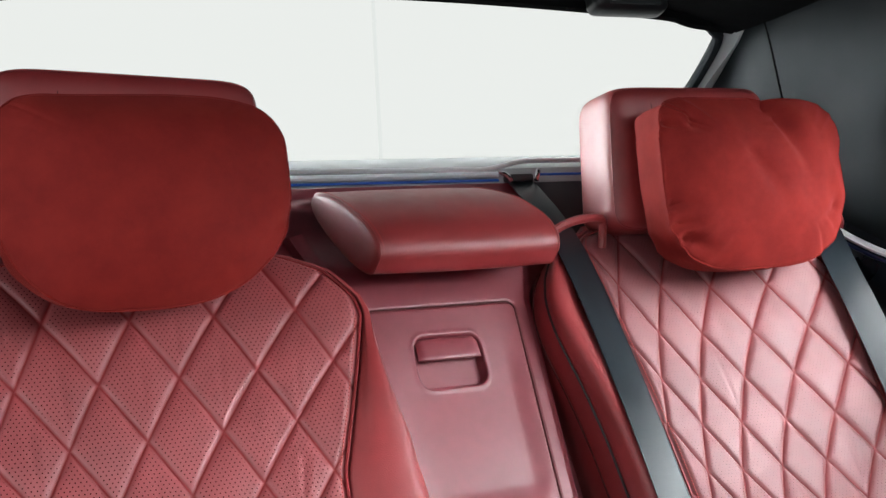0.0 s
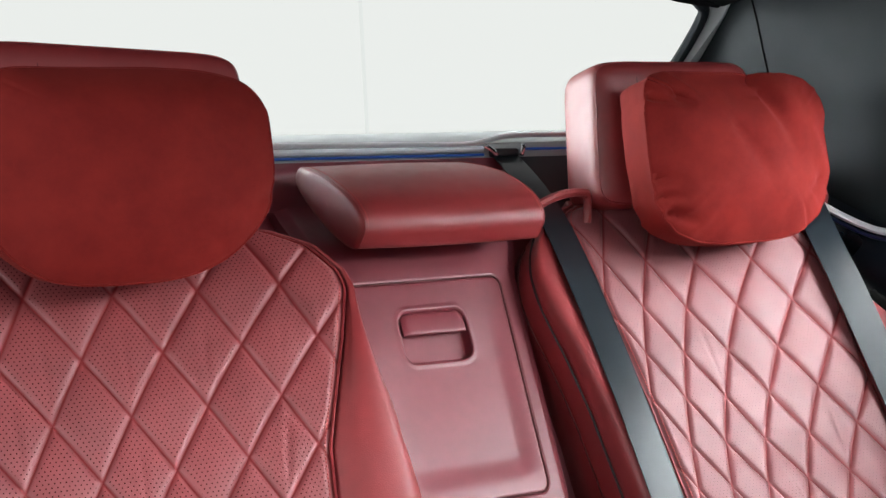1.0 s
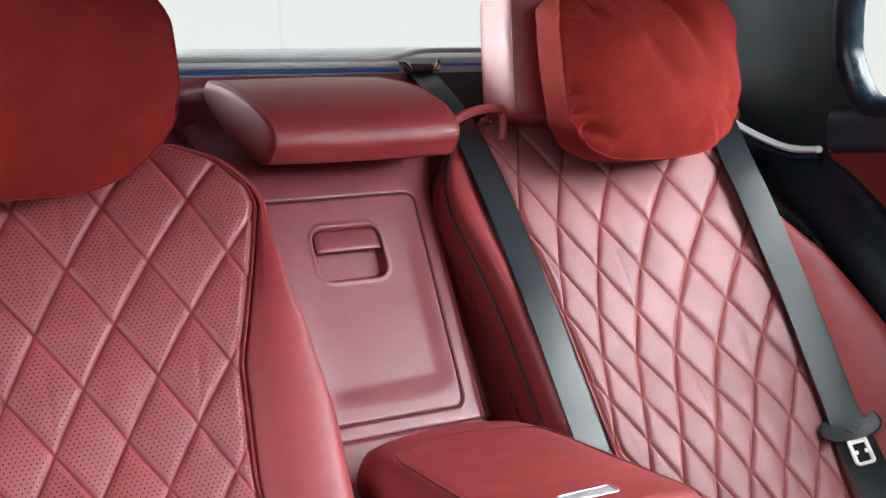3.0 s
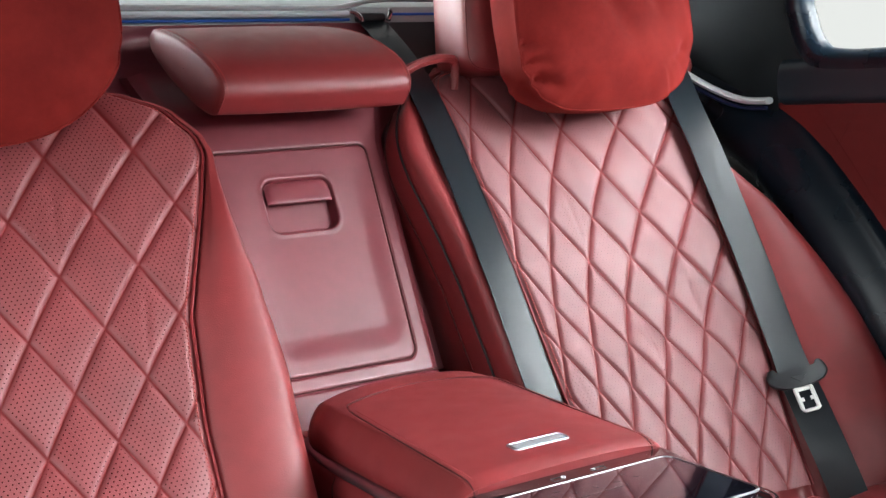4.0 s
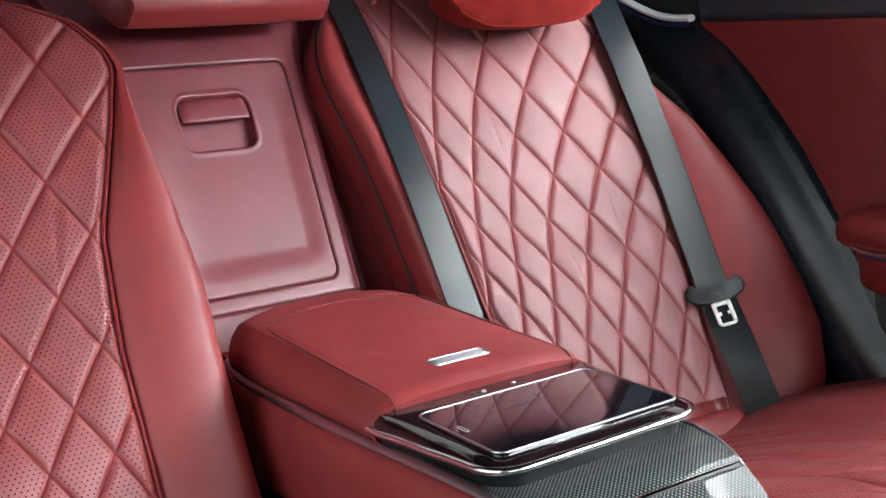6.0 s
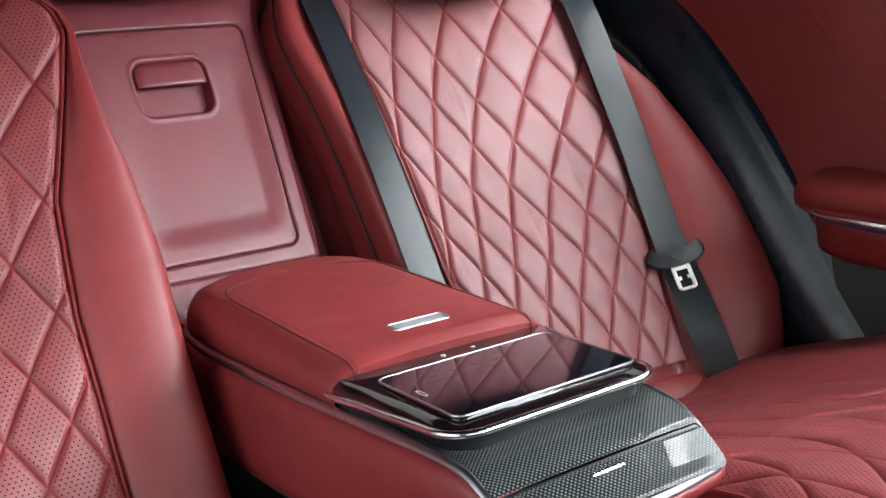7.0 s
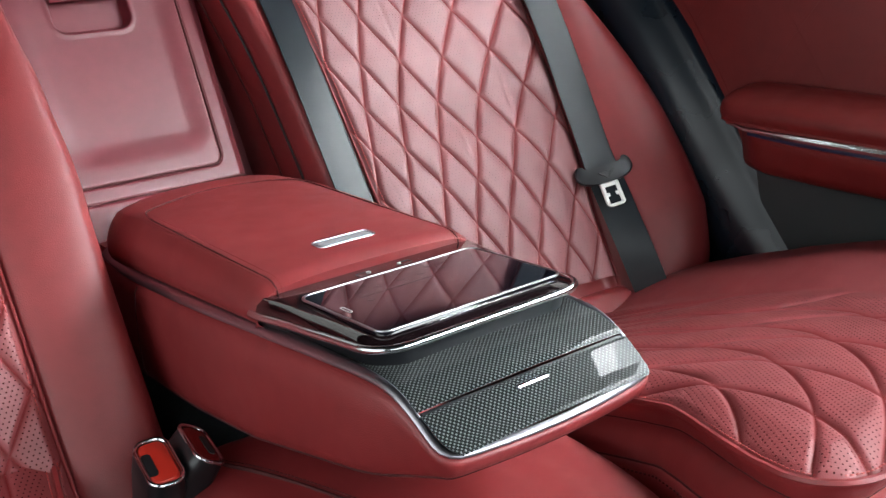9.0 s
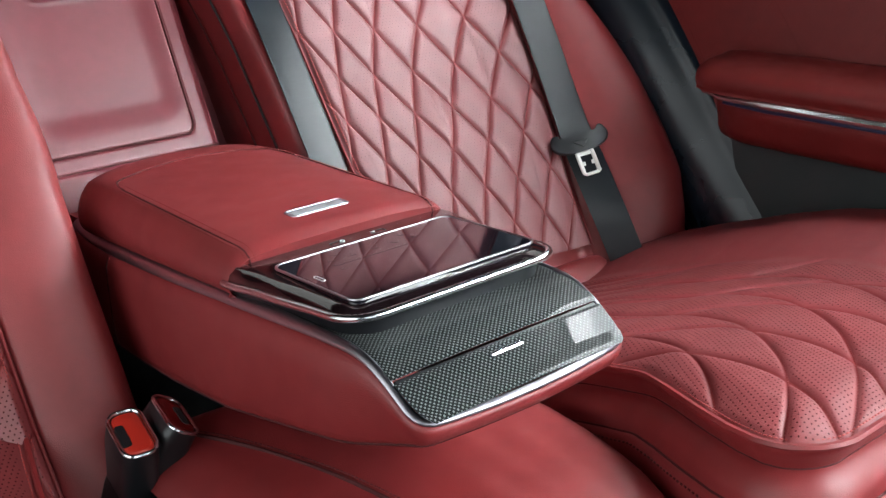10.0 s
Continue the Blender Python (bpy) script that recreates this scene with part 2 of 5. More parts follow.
def loft(name, rings, material, parent=None, label="", caps=True, flip=False, uv=None):
    """A closed skin over rings of equal count; caps close both ends."""
    n = len(rings[0])
    verts = [p for r in rings for p in r]
    faces = grid_faces(n, len(rings), True)
    if caps:
        faces += [tuple(range(n))[::-1], tuple(range(len(verts) - n, len(verts)))]
    if flip:
        faces = [f[::-1] for f in faces]
    ob = pydata(name, verts, faces, material, parent, label, uv=uv)
    bm = bmesh.new()
    bm.from_mesh(ob.data)
    bmesh.ops.recalc_face_normals(bm, faces=bm.faces)
    for e in bm.edges:
        if len(e.link_faces) == 2 and e.calc_face_angle(0.0) > radians(38):
            e.smooth = False
    bm.to_mesh(ob.data)
    bm.free()
    return ob


def spline(pts, n, closed=False):
    """Catmull-Rom through pts, n samples."""
    P = np.asarray(pts, float)
    k = len(P)
    segs = k if closed else k - 1
    out = []
    for s in np.linspace(0, segs, n, endpoint=not closed):
        i = min(int(s), segs - 1)
        f = s - i
        if closed:
            a, b, c, d = P[(i - 1) % k], P[i % k], P[(i + 1) % k], P[(i + 2) % k]
        else:
            a, b, c, d = P[max(i - 1, 0)], P[i], P[i + 1], P[min(i + 2, k - 1)]
        out.append(0.5 * (2 * b + (c - a) * f + (2 * a - 5 * b + 4 * c - d) * f * f + (3 * b - a - 3 * c + d) * f ** 3))
    return np.array(out)


def even(pts, n):
    """The same path with points at equal distances."""
    P = np.asarray(pts, float)
    s = np.concatenate([[0], np.cumsum(np.linalg.norm(np.diff(P, axis=0), axis=1))])
    q = np.linspace(0, s[-1], n)
    return np.stack([np.interp(q, s, P[:, i]) for i in range(P.shape[1])], 1)


def tube(name, pts, r, material, parent=None, label="", closed=False, sides=8, flat=1.0, up=(0, 0, 1)):
    """A round (or flattened) rod along pts."""
    P = np.asarray(pts, float)
    n = len(P)
    rings = []
    up = np.asarray(up, float)
    for i in range(n):
        t = P[(i + 1) % n] - P[i - 1] if closed else P[min(i + 1, n - 1)] - P[max(i - 1, 0)]
        t = t / (np.linalg.norm(t) + 1e-12)
        a = np.cross(t, up)
        if np.linalg.norm(a) < 1e-3:
            a = np.cross(t, (1, 0, 0.1))
        a /= np.linalg.norm(a)
        b = np.cross(a, t)
        rings.append([P[i] + r * (np.cos(w) * a + flat * np.sin(w) * b) for w in np.linspace(0, 2 * math.pi, sides, endpoint=False)])
    if closed:
        rings.append(rings[0])
    return loft(name, rings, material, parent, label, caps=not closed)


def stitches(name, pts, normals, parent, pitch=0.0045, size=0.0032, thick=0.0007, material=None, label=""):
    """A row of short raised thread ends along a path."""
    P, N = np.asarray(pts, float), np.asarray(normals, float)
    seg = np.linalg.norm(np.diff(P, axis=0), axis=1)
    s = np.concatenate([[0], np.cumsum(seg)])
    verts, faces = [], []
    for q in np.arange(pitch / 2, s[-1], pitch):
        c = np.array([np.interp(q, s, P[:, i]) for i in range(3)])
        n = np.array([np.interp(q, s, N[:, i]) for i in range(3)])
        e = np.array([np.interp(min(q + 0.001, s[-1]), s, P[:, i]) - np.interp(max(q - 0.001, 0), s, P[:, i]) for i in range(3)])
        e /= np.linalg.norm(e) + 1e-12
        n /= np.linalg.norm(n) + 1e-12
        w = np.cross(e, n)
        k = len(verts)
        for z, sc in ((-0.4, 1.0), (0.6, 0.55)):
            for a, b in ((-1, -1), (1, -1), (1, 1), (-1, 1)):
                verts.append(c + e * a * size / 2 * (0.75 if z > 0 else 1) + w * b * thick * sc + n * z * thick)
        faces += [(k, k + 1, k + 5, k + 4), (k + 1, k + 2, k + 6, k + 5), (k + 2, k + 3, k + 7, k + 6), (k + 3, k, k + 4, k + 7), (k + 4, k + 5, k + 6, k + 7)]
    return tagged(pydata(name, verts, faces, material or M_THREAD, parent, label), kind="stuff")


def bevel_box(name, cx, cy, cz, sx, sy, sz, bevel, material, parent=None, label="", turn=None, segments=3):
    bm = bmesh.new()
    bmesh.ops.create_cube(bm, size=1)
    bmesh.ops.scale(bm, vec=(sx, sy, sz), verts=bm.verts)
    bmesh.ops.bevel(bm, geom=bm.edges[:], offset=bevel, segments=segments, profile=0.5, affect="EDGES")
    m = Matrix.Translation((cx, cy, cz)) @ (turn if turn is not None else Matrix.Identity(4))
    bmesh.ops.transform(bm, matrix=m, verts=bm.verts)
    me = bpy.data.meshes.new(name)
    bm.to_mesh(me)
    bm.free()
    return link_mesh(name, me, material, parent, label)


def rounded_rect(hx, hy, r, n=8):
    """Points of a rounded rectangle round the origin, counter-clockwise."""
    out = []
    for cx, cy, a0 in ((hx - r, hy - r, 0), (-hx + r, hy - r, 90), (-hx + r, -hy + r, 180), (hx - r, -hy + r, 270)):
        for a in np.linspace(a0, a0 + 90, n):
            out.append((cx + r * math.cos(radians(a)), cy + r * math.sin(radians(a))))
    return out


def wob(x, y, z, s=1.0):
    return noise.noise(Vector((x * s, y * s, z * s)))


def sstep(a, b, x):
    t = min(1.0, max(0.0, (x - a) / (b - a)))
    return t * t * (3 - 2 * t)


def table(xs, ys):
    return lambda v: float(np.interp(v, xs, ys))


# ---- setting ----
def solid_quad(name, corners, thick, material, label, category):
    """A flat plate from four corners, thickened along its normal."""
    c = [Vector(p) for p in corners]
    n = (c[1] - c[0]).cross(c[3] - c[0]).normalized() * thick
    verts = c + [p + n for p in c]
    faces = [(0, 3, 2, 1), (4, 5, 6, 7), (0, 1, 5, 4), (1, 2, 6, 5), (2, 3, 7, 6), (3, 0, 4, 7)]
    return tagged(pydata(name, verts, faces, material, smooth=False), label, category, kind="structure")


solid_quad("floor", [(-0.85, -1.2, -0.03), (0.85, -1.2, -0.03), (0.85, 1.6, -0.03), (-0.85, 1.6, -0.03)], -0.05, M_FABRIC, "dark carpeted car floor under the seats", "floor")
# ---- rear seats ----
SIN, COS = 0.530, 0.848


def poly(c, x, y):
    """A polynomial in two variables; c maps the powers to their factors."""
    return sum(k * x ** i * y ** j for (i, j), k in c.items())


def quilt(q1, q2, pitch, depth=0.0066, width=0.0034):
    """Puffed diamonds between two families of seams that lie where q1 and q2 are whole; gives height and the distance to the next seam."""
    e1 = np.abs(q1 - np.round(q1)) * pitch
    e2 = np.abs(q2 - np.round(q2)) * pitch

    def rise(e):
        return 0.72 * (1 - np.exp(-(e / width) ** 1.35)) + 0.28 * np.sin(np.minimum(e / (0.5 * pitch), 1.0) * math.pi / 2)

    return depth * rise(e1) * rise(e2), np.minimum(e1, e2)


def smooth_step(a, b, x):
    t = np.clip((x - a) / (b - a), 0, 1)
    return t * t * (3 - 2 * t)


def creases(q1, q2, u, v, seed):
    """Soft upright wrinkles in some of the diamonds, gathered at their lower corner."""
    f1, f2 = q1 - np.floor(q1), q2 - np.floor(q2)
    cell = np.sin(np.floor(q1) * 12.9898 + np.floor(q2) * 78.233 + seed) * 43758.5453
    pick = cell - np.floor(cell)
    amount = np.where(pick > 0.72, (pick - 0.72) / 0.28, 0.0)
    inside = np.sin(math.pi * f1) * np.sin(math.pi * f2)
    fan = (f1 - f2) / (0.35 + 0.65 * np.abs(2 - f1 - f2))
    return -0.0011 * amount * inside * np.exp(-((fan - 0.5 * (pick - 0.8)) / 0.11) ** 2) + 0.0005 * amount * inside * np.exp(-((fan - 0.5 * (pick - 0.8) - 0.26) / 0.12) ** 2)


def seam_paths(q, grid):
    """Runs of points where q is whole, one per row of the grid; q: rows x columns, grid: rows x columns x 3."""
    runs = collections.defaultdict(list)
    for r in range(0, q.shape[0], 2):
        row = q[r]
        up = row[-1] > row[0]
        xs = row if up else row[::-1]
        if np.any(np.diff(xs) <= 0):
            continue
        for k in range(math.ceil(xs[0]), math.floor(xs[-1]) + 1):
            g = grid[r] if up else grid[r][::-1]
            runs[k].append((r, np.array([np.interp(k, xs, g[:, i]) for i in range(3)])))
    out = []
    for run in runs.values():
        part_run = [run[0][1]]
        for (r0, _), (r1, p) in zip(run, run[1:]):
            if r1 - r0 > 2:
                out.append(part_run)
                part_run = []
            part_run.append(p)
        out.append(part_run)
    return [np.array(p) for p in out if len(p) > 8]


def rear_seat(material, side, xc, y0, kx, first, second, mid_v, pitch, edge_in, edge_out, bol_in, bol_out, label, zbot, bulge, crease):
    """One reclined rear seat. side: +1 where the car's middle lies to +x. The edge and bolster tables run over z."""
    st = thing("rear_seat", label, "seat", "rear seats", at=(xc, y0 + 0.15, 0.0))

    def P(u, v, n):
        return (xc + u, y0 + SIN * v - COS * n + kx * u, COS * v + SIN * n)

    ein, eout, b_in, b_out = table(*edge_in), table(*edge_out), table(*bol_in), table(*bol_out)

    def bin_(z):
        return sum(b_in(z + q) for q in (-0.03, -0.02, -0.01, 0, 0.01, 0.02, 0.03)) / 7

    def bout(z):
        return sum(b_out(z + q) for q in (-0.03, -0.02, -0.01, 0, 0.01, 0.02, 0.03)) / 7

    # + side of u is inner when side > 0
    wp = ein if side > 0 else eout
    wm = eout if side > 0 else ein
    bp = bin_ if side > 0 else bout
    bm_ = bout if side > 0 else bin_
    vtop, vbot = edge_in[0][-1] / COS, zbot / COS

    def n0(p, v):
        z = v * COS
        back = -0.9 * max(0.0, z - 0.74) ** 2 / 0.1 * 0.25
        low = 0.02 * sstep(0.50, 0.36, z) * (1 - p * p)
        return 0.012 * p * p + back + low

    # quilted, perforated middle
    nu, nv = 340, 520
    v = np.linspace(vbot, vtop, nv)[:, None] * np.ones((1, nu))
    p = np.ones((nv, 1)) * np.linspace(-1, 1, nu)[None, :]
    w1 = np.array([wp(q * COS) for q in v[:, 0]])[:, None]
    w2 = np.array([wm(q * COS) for q in v[:, 0]])[:, None]
    u = p * np.where(p > 0, w1, w2)
    q1, q2 = poly(first, u, v - mid_v), poly(second, u, v - mid_v)
    h, e = quilt(q1, q2, pitch)
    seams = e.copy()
    rim = np.minimum(np.minimum((1 - np.abs(p)) * w1, (vtop - v) * 0.8), (v - vbot) + 0.02)
    away = np.minimum(e, np.maximum(0.0, rim - 0.003))
    h = (h + creases(q1, q2, u, v, xc)) * smooth_step(-0.002, 0.012, rim)
    soft = np.array([[0.0016 * wob(u[r, c] * 2, v[r, c], xc, 11) + 0.0008 * wob(u[r, c], v[r, c] * 0.6, xc + 3, 40) for c in range(nu)] for r in range(nv)])
    z = v * COS
    base = 0.012 * p * p - 0.9 * np.maximum(0.0, z - 0.74) ** 2 / 0.1 * 0.25 + 0.02 * smooth_step(0.50, 0.36, z) * (1 - p * p)
    n = base + h + soft - 0.003 + 0.003 * smooth_step(0, 0.01, rim)
    grid = np.stack([xc + u, y0 + SIN * v - COS * n + kx * u, COS * v + SIN * n], 2)
    verts, uvs = grid.reshape(-1, 3), np.stack([u, v], 2).reshape(-1, 2)
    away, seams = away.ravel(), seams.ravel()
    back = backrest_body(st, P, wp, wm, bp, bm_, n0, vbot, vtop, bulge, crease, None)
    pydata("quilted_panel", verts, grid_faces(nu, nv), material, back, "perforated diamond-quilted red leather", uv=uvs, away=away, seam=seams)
    # welt round the quilted panel, with a row of stitches on each side
    path, path2, nrm = [], [], []
    zs = np.linspace(zbot, edge_in[0][-1], 90)
    loop = [(wp(z), z / COS, 1) for z in zs] + [(-wm(z), z / COS, -1) for z in zs[::-1]]
    for u, v, p in loop:
        path.append(P(u + p * 0.0010, v, n0(1, v) - 0.0005))
        path2.append(P(u - p * 0.006, v, n0(1, v) + 0.0022))
        nrm.append((0, -COS, SIN))
    tube("welt", path, 0.0021, material, back, sides=6)
    stitches("stitching", path2, nrm, back)
    # thread along every quilting seam, on its lower side
    for q, side_u in ((q1, 1), (q2, -1)):
        for run in seam_paths(q, grid):
            run = run + np.array([side_u * 0.0011, -COS * 0.0002, SIN * 0.0002 - 0.0006])
            stitches("quilt_thread", run, [(0, -COS, SIN)] * len(run), back, pitch=0.0042, size=0.0026, thick=0.00055, material=M_QUILT_THREAD)
    return st, P, back


def backrest_body(st, P, wp, wm, bp, bm_, n0, vbot, vtop, bulge, crease, welt):
    """bulge: how far each bolster (+u, -u) swells; crease: which side has a hard edge with a black welt."""
    rings, edge, mid, pleat = [], [], [], []

    def half_profile(w, b, k, e, c, d, g, hard):
        if hard:
            return [(0.5 * w, k - 0.014), (w - 0.012, e - 0.016), (w + 0.001, e - 0.012), (w + 0.10 * b, e - 0.008), (w + 0.28 * b, e - 0.012), (w + 0.44 * b, e - 0.006), (w + 0.60 * b, e + 0.6 * g), (w + 0.77 * b, e + g),
                    (w + 0.91 * b, e + 0.75 * g), (w + 0.985 * b, e + 0.1 * g - 0.004), (w + b, e - 0.016), (w + 1.02 * b, e - 0.06), (w + 0.99 * b, e - 0.115 * c), (w + 0.75 * b, -d), (0.5 * w, -d - 0.01)]
        return [(0.5 * w, k - 0.014), (w - 0.012, e - 0.018), (w + 0.0015, e - 0.009), (w + 0.0035, e - 0.008), (w + 0.0050 + 0.01 * b, e - 0.003), (w + 0.0065 + 0.09 * b, e + 0.16 * g), (w + 0.36 * b, e + 0.7 * g), (w + 0.62 * b, e + g), (w + 0.82 * b, e + 0.85 * g),
                (w + 0.95 * b, e + 0.35 * g - 0.010), (w + b, e - 0.035), (w + 1.0 * b, e - 0.07), (w + 0.97 * b, e - 0.115 * c), (w + 0.75 * b, -d), (0.5 * w, -d - 0.01)]

    for j in range(96):
        f = j / 95
        v = vbot - 0.13 + (vtop + 0.012 - vbot + 0.13) * f
        z = v * COS
        w1, w2, b1, b2 = wp(z), wm(z), bp(z), bm_(z)
        c = 1.0 if f < 0.93 else math.sqrt(max(0.02, 1 - ((f - 0.93) / 0.075) ** 2))
        d = 0.17 * c
        k, e = n0(0, v), n0(1, v)
        g1, g2 = bulge[0](z) * min(1, b1 / 0.05), bulge[1](z) * min(1, b2 / 0.05)
        right = half_profile(w1, b1, k, e, c, d, g1, crease > 0)
        left = half_profile(w2, b2, k, e, c, d, g2, crease < 0)
        prof = right + [(-u, n) for u, n in left[::-1]]
        prof = spline(prof, 110, closed=True)
        rings.append([P(u, v, n) for u, n in prof])
        if crease:
            w, b = (w1, b1) if crease > 0 else (w2, b2)
            edge.append(P(crease * (w + b * 1.0 + 0.0008), v, e - 0.016))
            mid.append(P(crease * (w + b * 1.03), v, e - 0.062))
            if z > 0.52:
                pleat.append(P(crease * (w + b * (0.46 + 0.20 * sstep(0.58, 0.80, z))), v, e - 0.0085 + 0.004 * sstep(0.58, 0.8, z)))
    body = loft("backrest", rings, M_RED, st, "smooth red leather side bolsters")
    if crease:
        tube("black_welt", edge[:-4], 0.0021, M_PIPE_BLACK, body, "black welt", sides=6)
        # dark tube laid in the pleat's groove in place of its shade
        tube("pleat_seam", pleat[:-4], 0.0016, M_SEAM, body, sides=6)
        tube("flank_seam", mid[:-6], 0.0014, M_SEAM, body, sides=6)
    return body


def head_pad(name, parent, cx, cy, cz, hx, hy, hz, material, ex=0.30, ey=0.55, tilt=0.0, rough=0.0, sag=0.0, seed=0.0, label="", n=72, m=48, taper=0.0):
    """A soft block: a superellipsoid with folds. hx, hy, hz: half sizes."""
    def sp(c, e):
        return math.copysign(abs(c) ** e, c)
    verts = []
    for j in range(m + 1):
        ph = -math.pi / 2 + math.pi * j / m
        for i in range(n):
            th = 2 * math.pi * i / n
            x = hx * sp(math.cos(ph), ex) * sp(math.cos(th), ex)
            z = hz * sp(math.cos(ph), ex) * sp(math.sin(th), ex)
            y = hy * sp(math.sin(ph), ey)
            x *= 1 + taper * z / hz
            if rough:
                f = wob(x + seed, y, z, 13) * 0.6 + wob(x + z * 0.7 + seed, y, z * 0.4, 24) * 0.4
                y += rough * f * (1 if y < 0 else 0.3)
                x += rough * 0.5 * wob(x, y + seed, z, 16)
                z += rough * 0.5 * wob(x, y, z + seed, 16) - sag * (1 - (x / hx) ** 2) * (0.5 - z / hz / 2)
            c, s = math.cos(tilt), math.sin(tilt)
            verts.append((cx + x, cy + y * c + z * s, cz - y * s + z * c))
    faces = grid_faces(n, m + 1, True)
    ob = pydata(name, verts, faces, material, parent, label)
    bm = bmesh.new()
    bm.from_mesh(ob.data)
    bmesh.ops.remove_doubles(bm, verts=bm.verts, dist=1e-5)
    bmesh.ops.recalc_face_normals(bm, faces=bm.faces)
    bm.to_mesh(ob.data)
    bm.free()
    return ob


def headrest(seat, cx, cy, cz, slope=0.0, taper=0.02):
    """Winged leather headrest on two posts: core, face seams."""
    hx, hy, hz = 0.154, 0.062, 0.115
    core = head_pad("headrest", seat, cx, cy, cz, hx, hy, hz, M_RED, ex=0.22, ey=0.42, tilt=0.10, label="smooth red leather headrest", taper=taper)
    ct, st_ = math.cos(0.10), math.sin(0.10)
    for u in (-0.078, 0.078):
        ring = []
        for a in np.linspace(0.06, math.pi * 0.92, 60):
            y = -hy * math.copysign(abs(math.cos(a)) ** 0.42, math.cos(a))
            z = hz * abs(math.sin(a)) ** 0.30 * (1 - abs(u / hx) ** 9) ** 0.11
            ring.append((cx + u * (1 + taper * z / hz), cy + y * ct + z * st_, cz - y * st_ + z * ct))
        tube("seam", ring, 0.0010, M_SEAM, core, sides=6)
    face = []
    for th in np.linspace(0, 2 * math.pi, 120, endpoint=False):
        x = hx * 0.957 * math.copysign(abs(math.cos(th)) ** 0.22, math.cos(th))
        z = hz * 0.957 * math.copysign(abs(math.sin(th)) ** 0.22, math.sin(th))
        face.append((cx + x * (1 + taper * z / hz), cy - 0.8 * hy * ct + z * st_, cz + 0.8 * hy * st_ + z * ct))
    tube("face_seam", face, 0.0012, M_RED, core, closed=True, sides=6)
    for ob in [core] + list(core.children):
        for q in ob.data.vertices:
            q.co.z -= slope * (q.co.x - cx)
    for u in (-0.05, 0.05):
        tube("post", [(cx + u, cy + 0.01, cz - 0.09), (cx + u, cy + 0.0, cz - 0.16)], 0.006, M_STEEL, core)
    return core


# crossings of the quilting: rows over z, and the seats' own outlines
left_seat, PL, back_l = rear_seat(
    M_PERF, +1, -0.443, 0.600, 0.0,
    {(0, 0): -1.12, (0, 1): -6.671, (0, 2): 3.768, (1, 0): 12.387, (1, 1): -14.509, (2, 0): -0.919},
    {(0, 0): 2.884, (0, 1): -7.478, (0, 2): 2.854, (1, 0): -12.177, (1, 1): 10.731, (2, 0): 0.836}, 0.75, 0.069,
    ([0.20, 0.28, 0.38, 0.46, 0.566, 0.676, 0.733, 0.754, 0.789, 0.813, 0.826], [0.195, 0.192, 0.192, 0.192, 0.204, 0.244, 0.262, 0.257, 0.228, 0.176, 0.10]),
    ([0.20, 0.28, 0.38, 0.46, 0.566, 0.676, 0.733, 0.754, 0.789, 0.813, 0.826], [0.195, 0.192, 0.192, 0.192, 0.204, 0.244, 0.262, 0.257, 0.228, 0.176, 0.10]),
    ([0.20, 0.27, 0.37, 0.49, 0.58, 0.65, 0.73, 0.80], [0.10, 0.105, 0.105, 0.108, 0.09, 0.045, 0.012, 0.010]),
    ([0.20, 0.27, 0.37, 0.49, 0.58, 0.65, 0.73, 0.80], [0.10, 0.105, 0.105, 0.108, 0.09, 0.045, 0.012, 0.010]),
    "red leather rear seat with diamond-quilted perforated backrest and headrest", 0.16, (table([0, 1], [0.016, 0.016]),) * 2, 0)
right_seat, PR, back_r = rear_seat(
    M_PERF_LIT, -1, 0.443, 0.718, -0.101,
    {(0, 0): 3.206, (0, 1): -7.773, (0, 2): 2.28, (0, 3): -3.593, (1, 0): 13.748, (1, 1): -16.119, (1, 2): 11.916, (2, 0): -8.782, (2, 1): 9.612, (3, 0): 29.921},
    {(0, 0): 0.349, (0, 1): -7.053, (0, 2): 1.94, (0, 3): 4.843, (1, 0): -13.661, (1, 1): 14.655, (1, 2): -15.607, (2, 0): 13.014, (2, 1): -18.317, (3, 0): -23.278}, 0.60, 0.063,
    ([0.20, 0.31, 0.40, 0.537, 0.69, 0.76, 0.80, 0.82, 0.83], [0.175, 0.179, 0.184, 0.189, 0.203, 0.212, 0.212, 0.200, 0.17]),
    ([0.20, 0.224, 0.31, 0.41, 0.54, 0.66, 0.744, 0.775, 0.80, 0.82, 0.83], [0.136, 0.139, 0.146, 0.163, 0.172, 0.183, 0.184, 0.166, 0.14, 0.10, 0.06]),
    ([0.20, 0.40, 0.50, 0.60, 0.70, 0.76, 0.80, 0.82], [0.078, 0.079, 0.080, 0.082, 0.092, 0.073, 0.040, 0.02]),
    ([0.12, 0.15, 0.18, 0.21, 0.26, 0.32, 0.40, 0.47, 0.55, 0.60, 0.65, 0.70, 0.74, 0.80], [0.140, 0.152, 0.161, 0.168, 0.176, 0.178, 0.166, 0.149, 0.113, 0.081, 0.042, 0.020, 0.014, 0.010]),
    "red leather rear seat with quilted backrest beside the black side trim", 0.222, (table([0.12, 0.15, 0.18, 0.221, 0.276, 0.32, 0.45, 0.58, 0.66, 0.72], [0.006, 0.020, 0.038, 0.060, 0.078, 0.076, 0.057, 0.040, 0.014, 0.004]), table([0, 0.5, 0.62, 0.70, 0.80], [0.024, 0.024, 0.018, 0.008, 0.0])), -1)


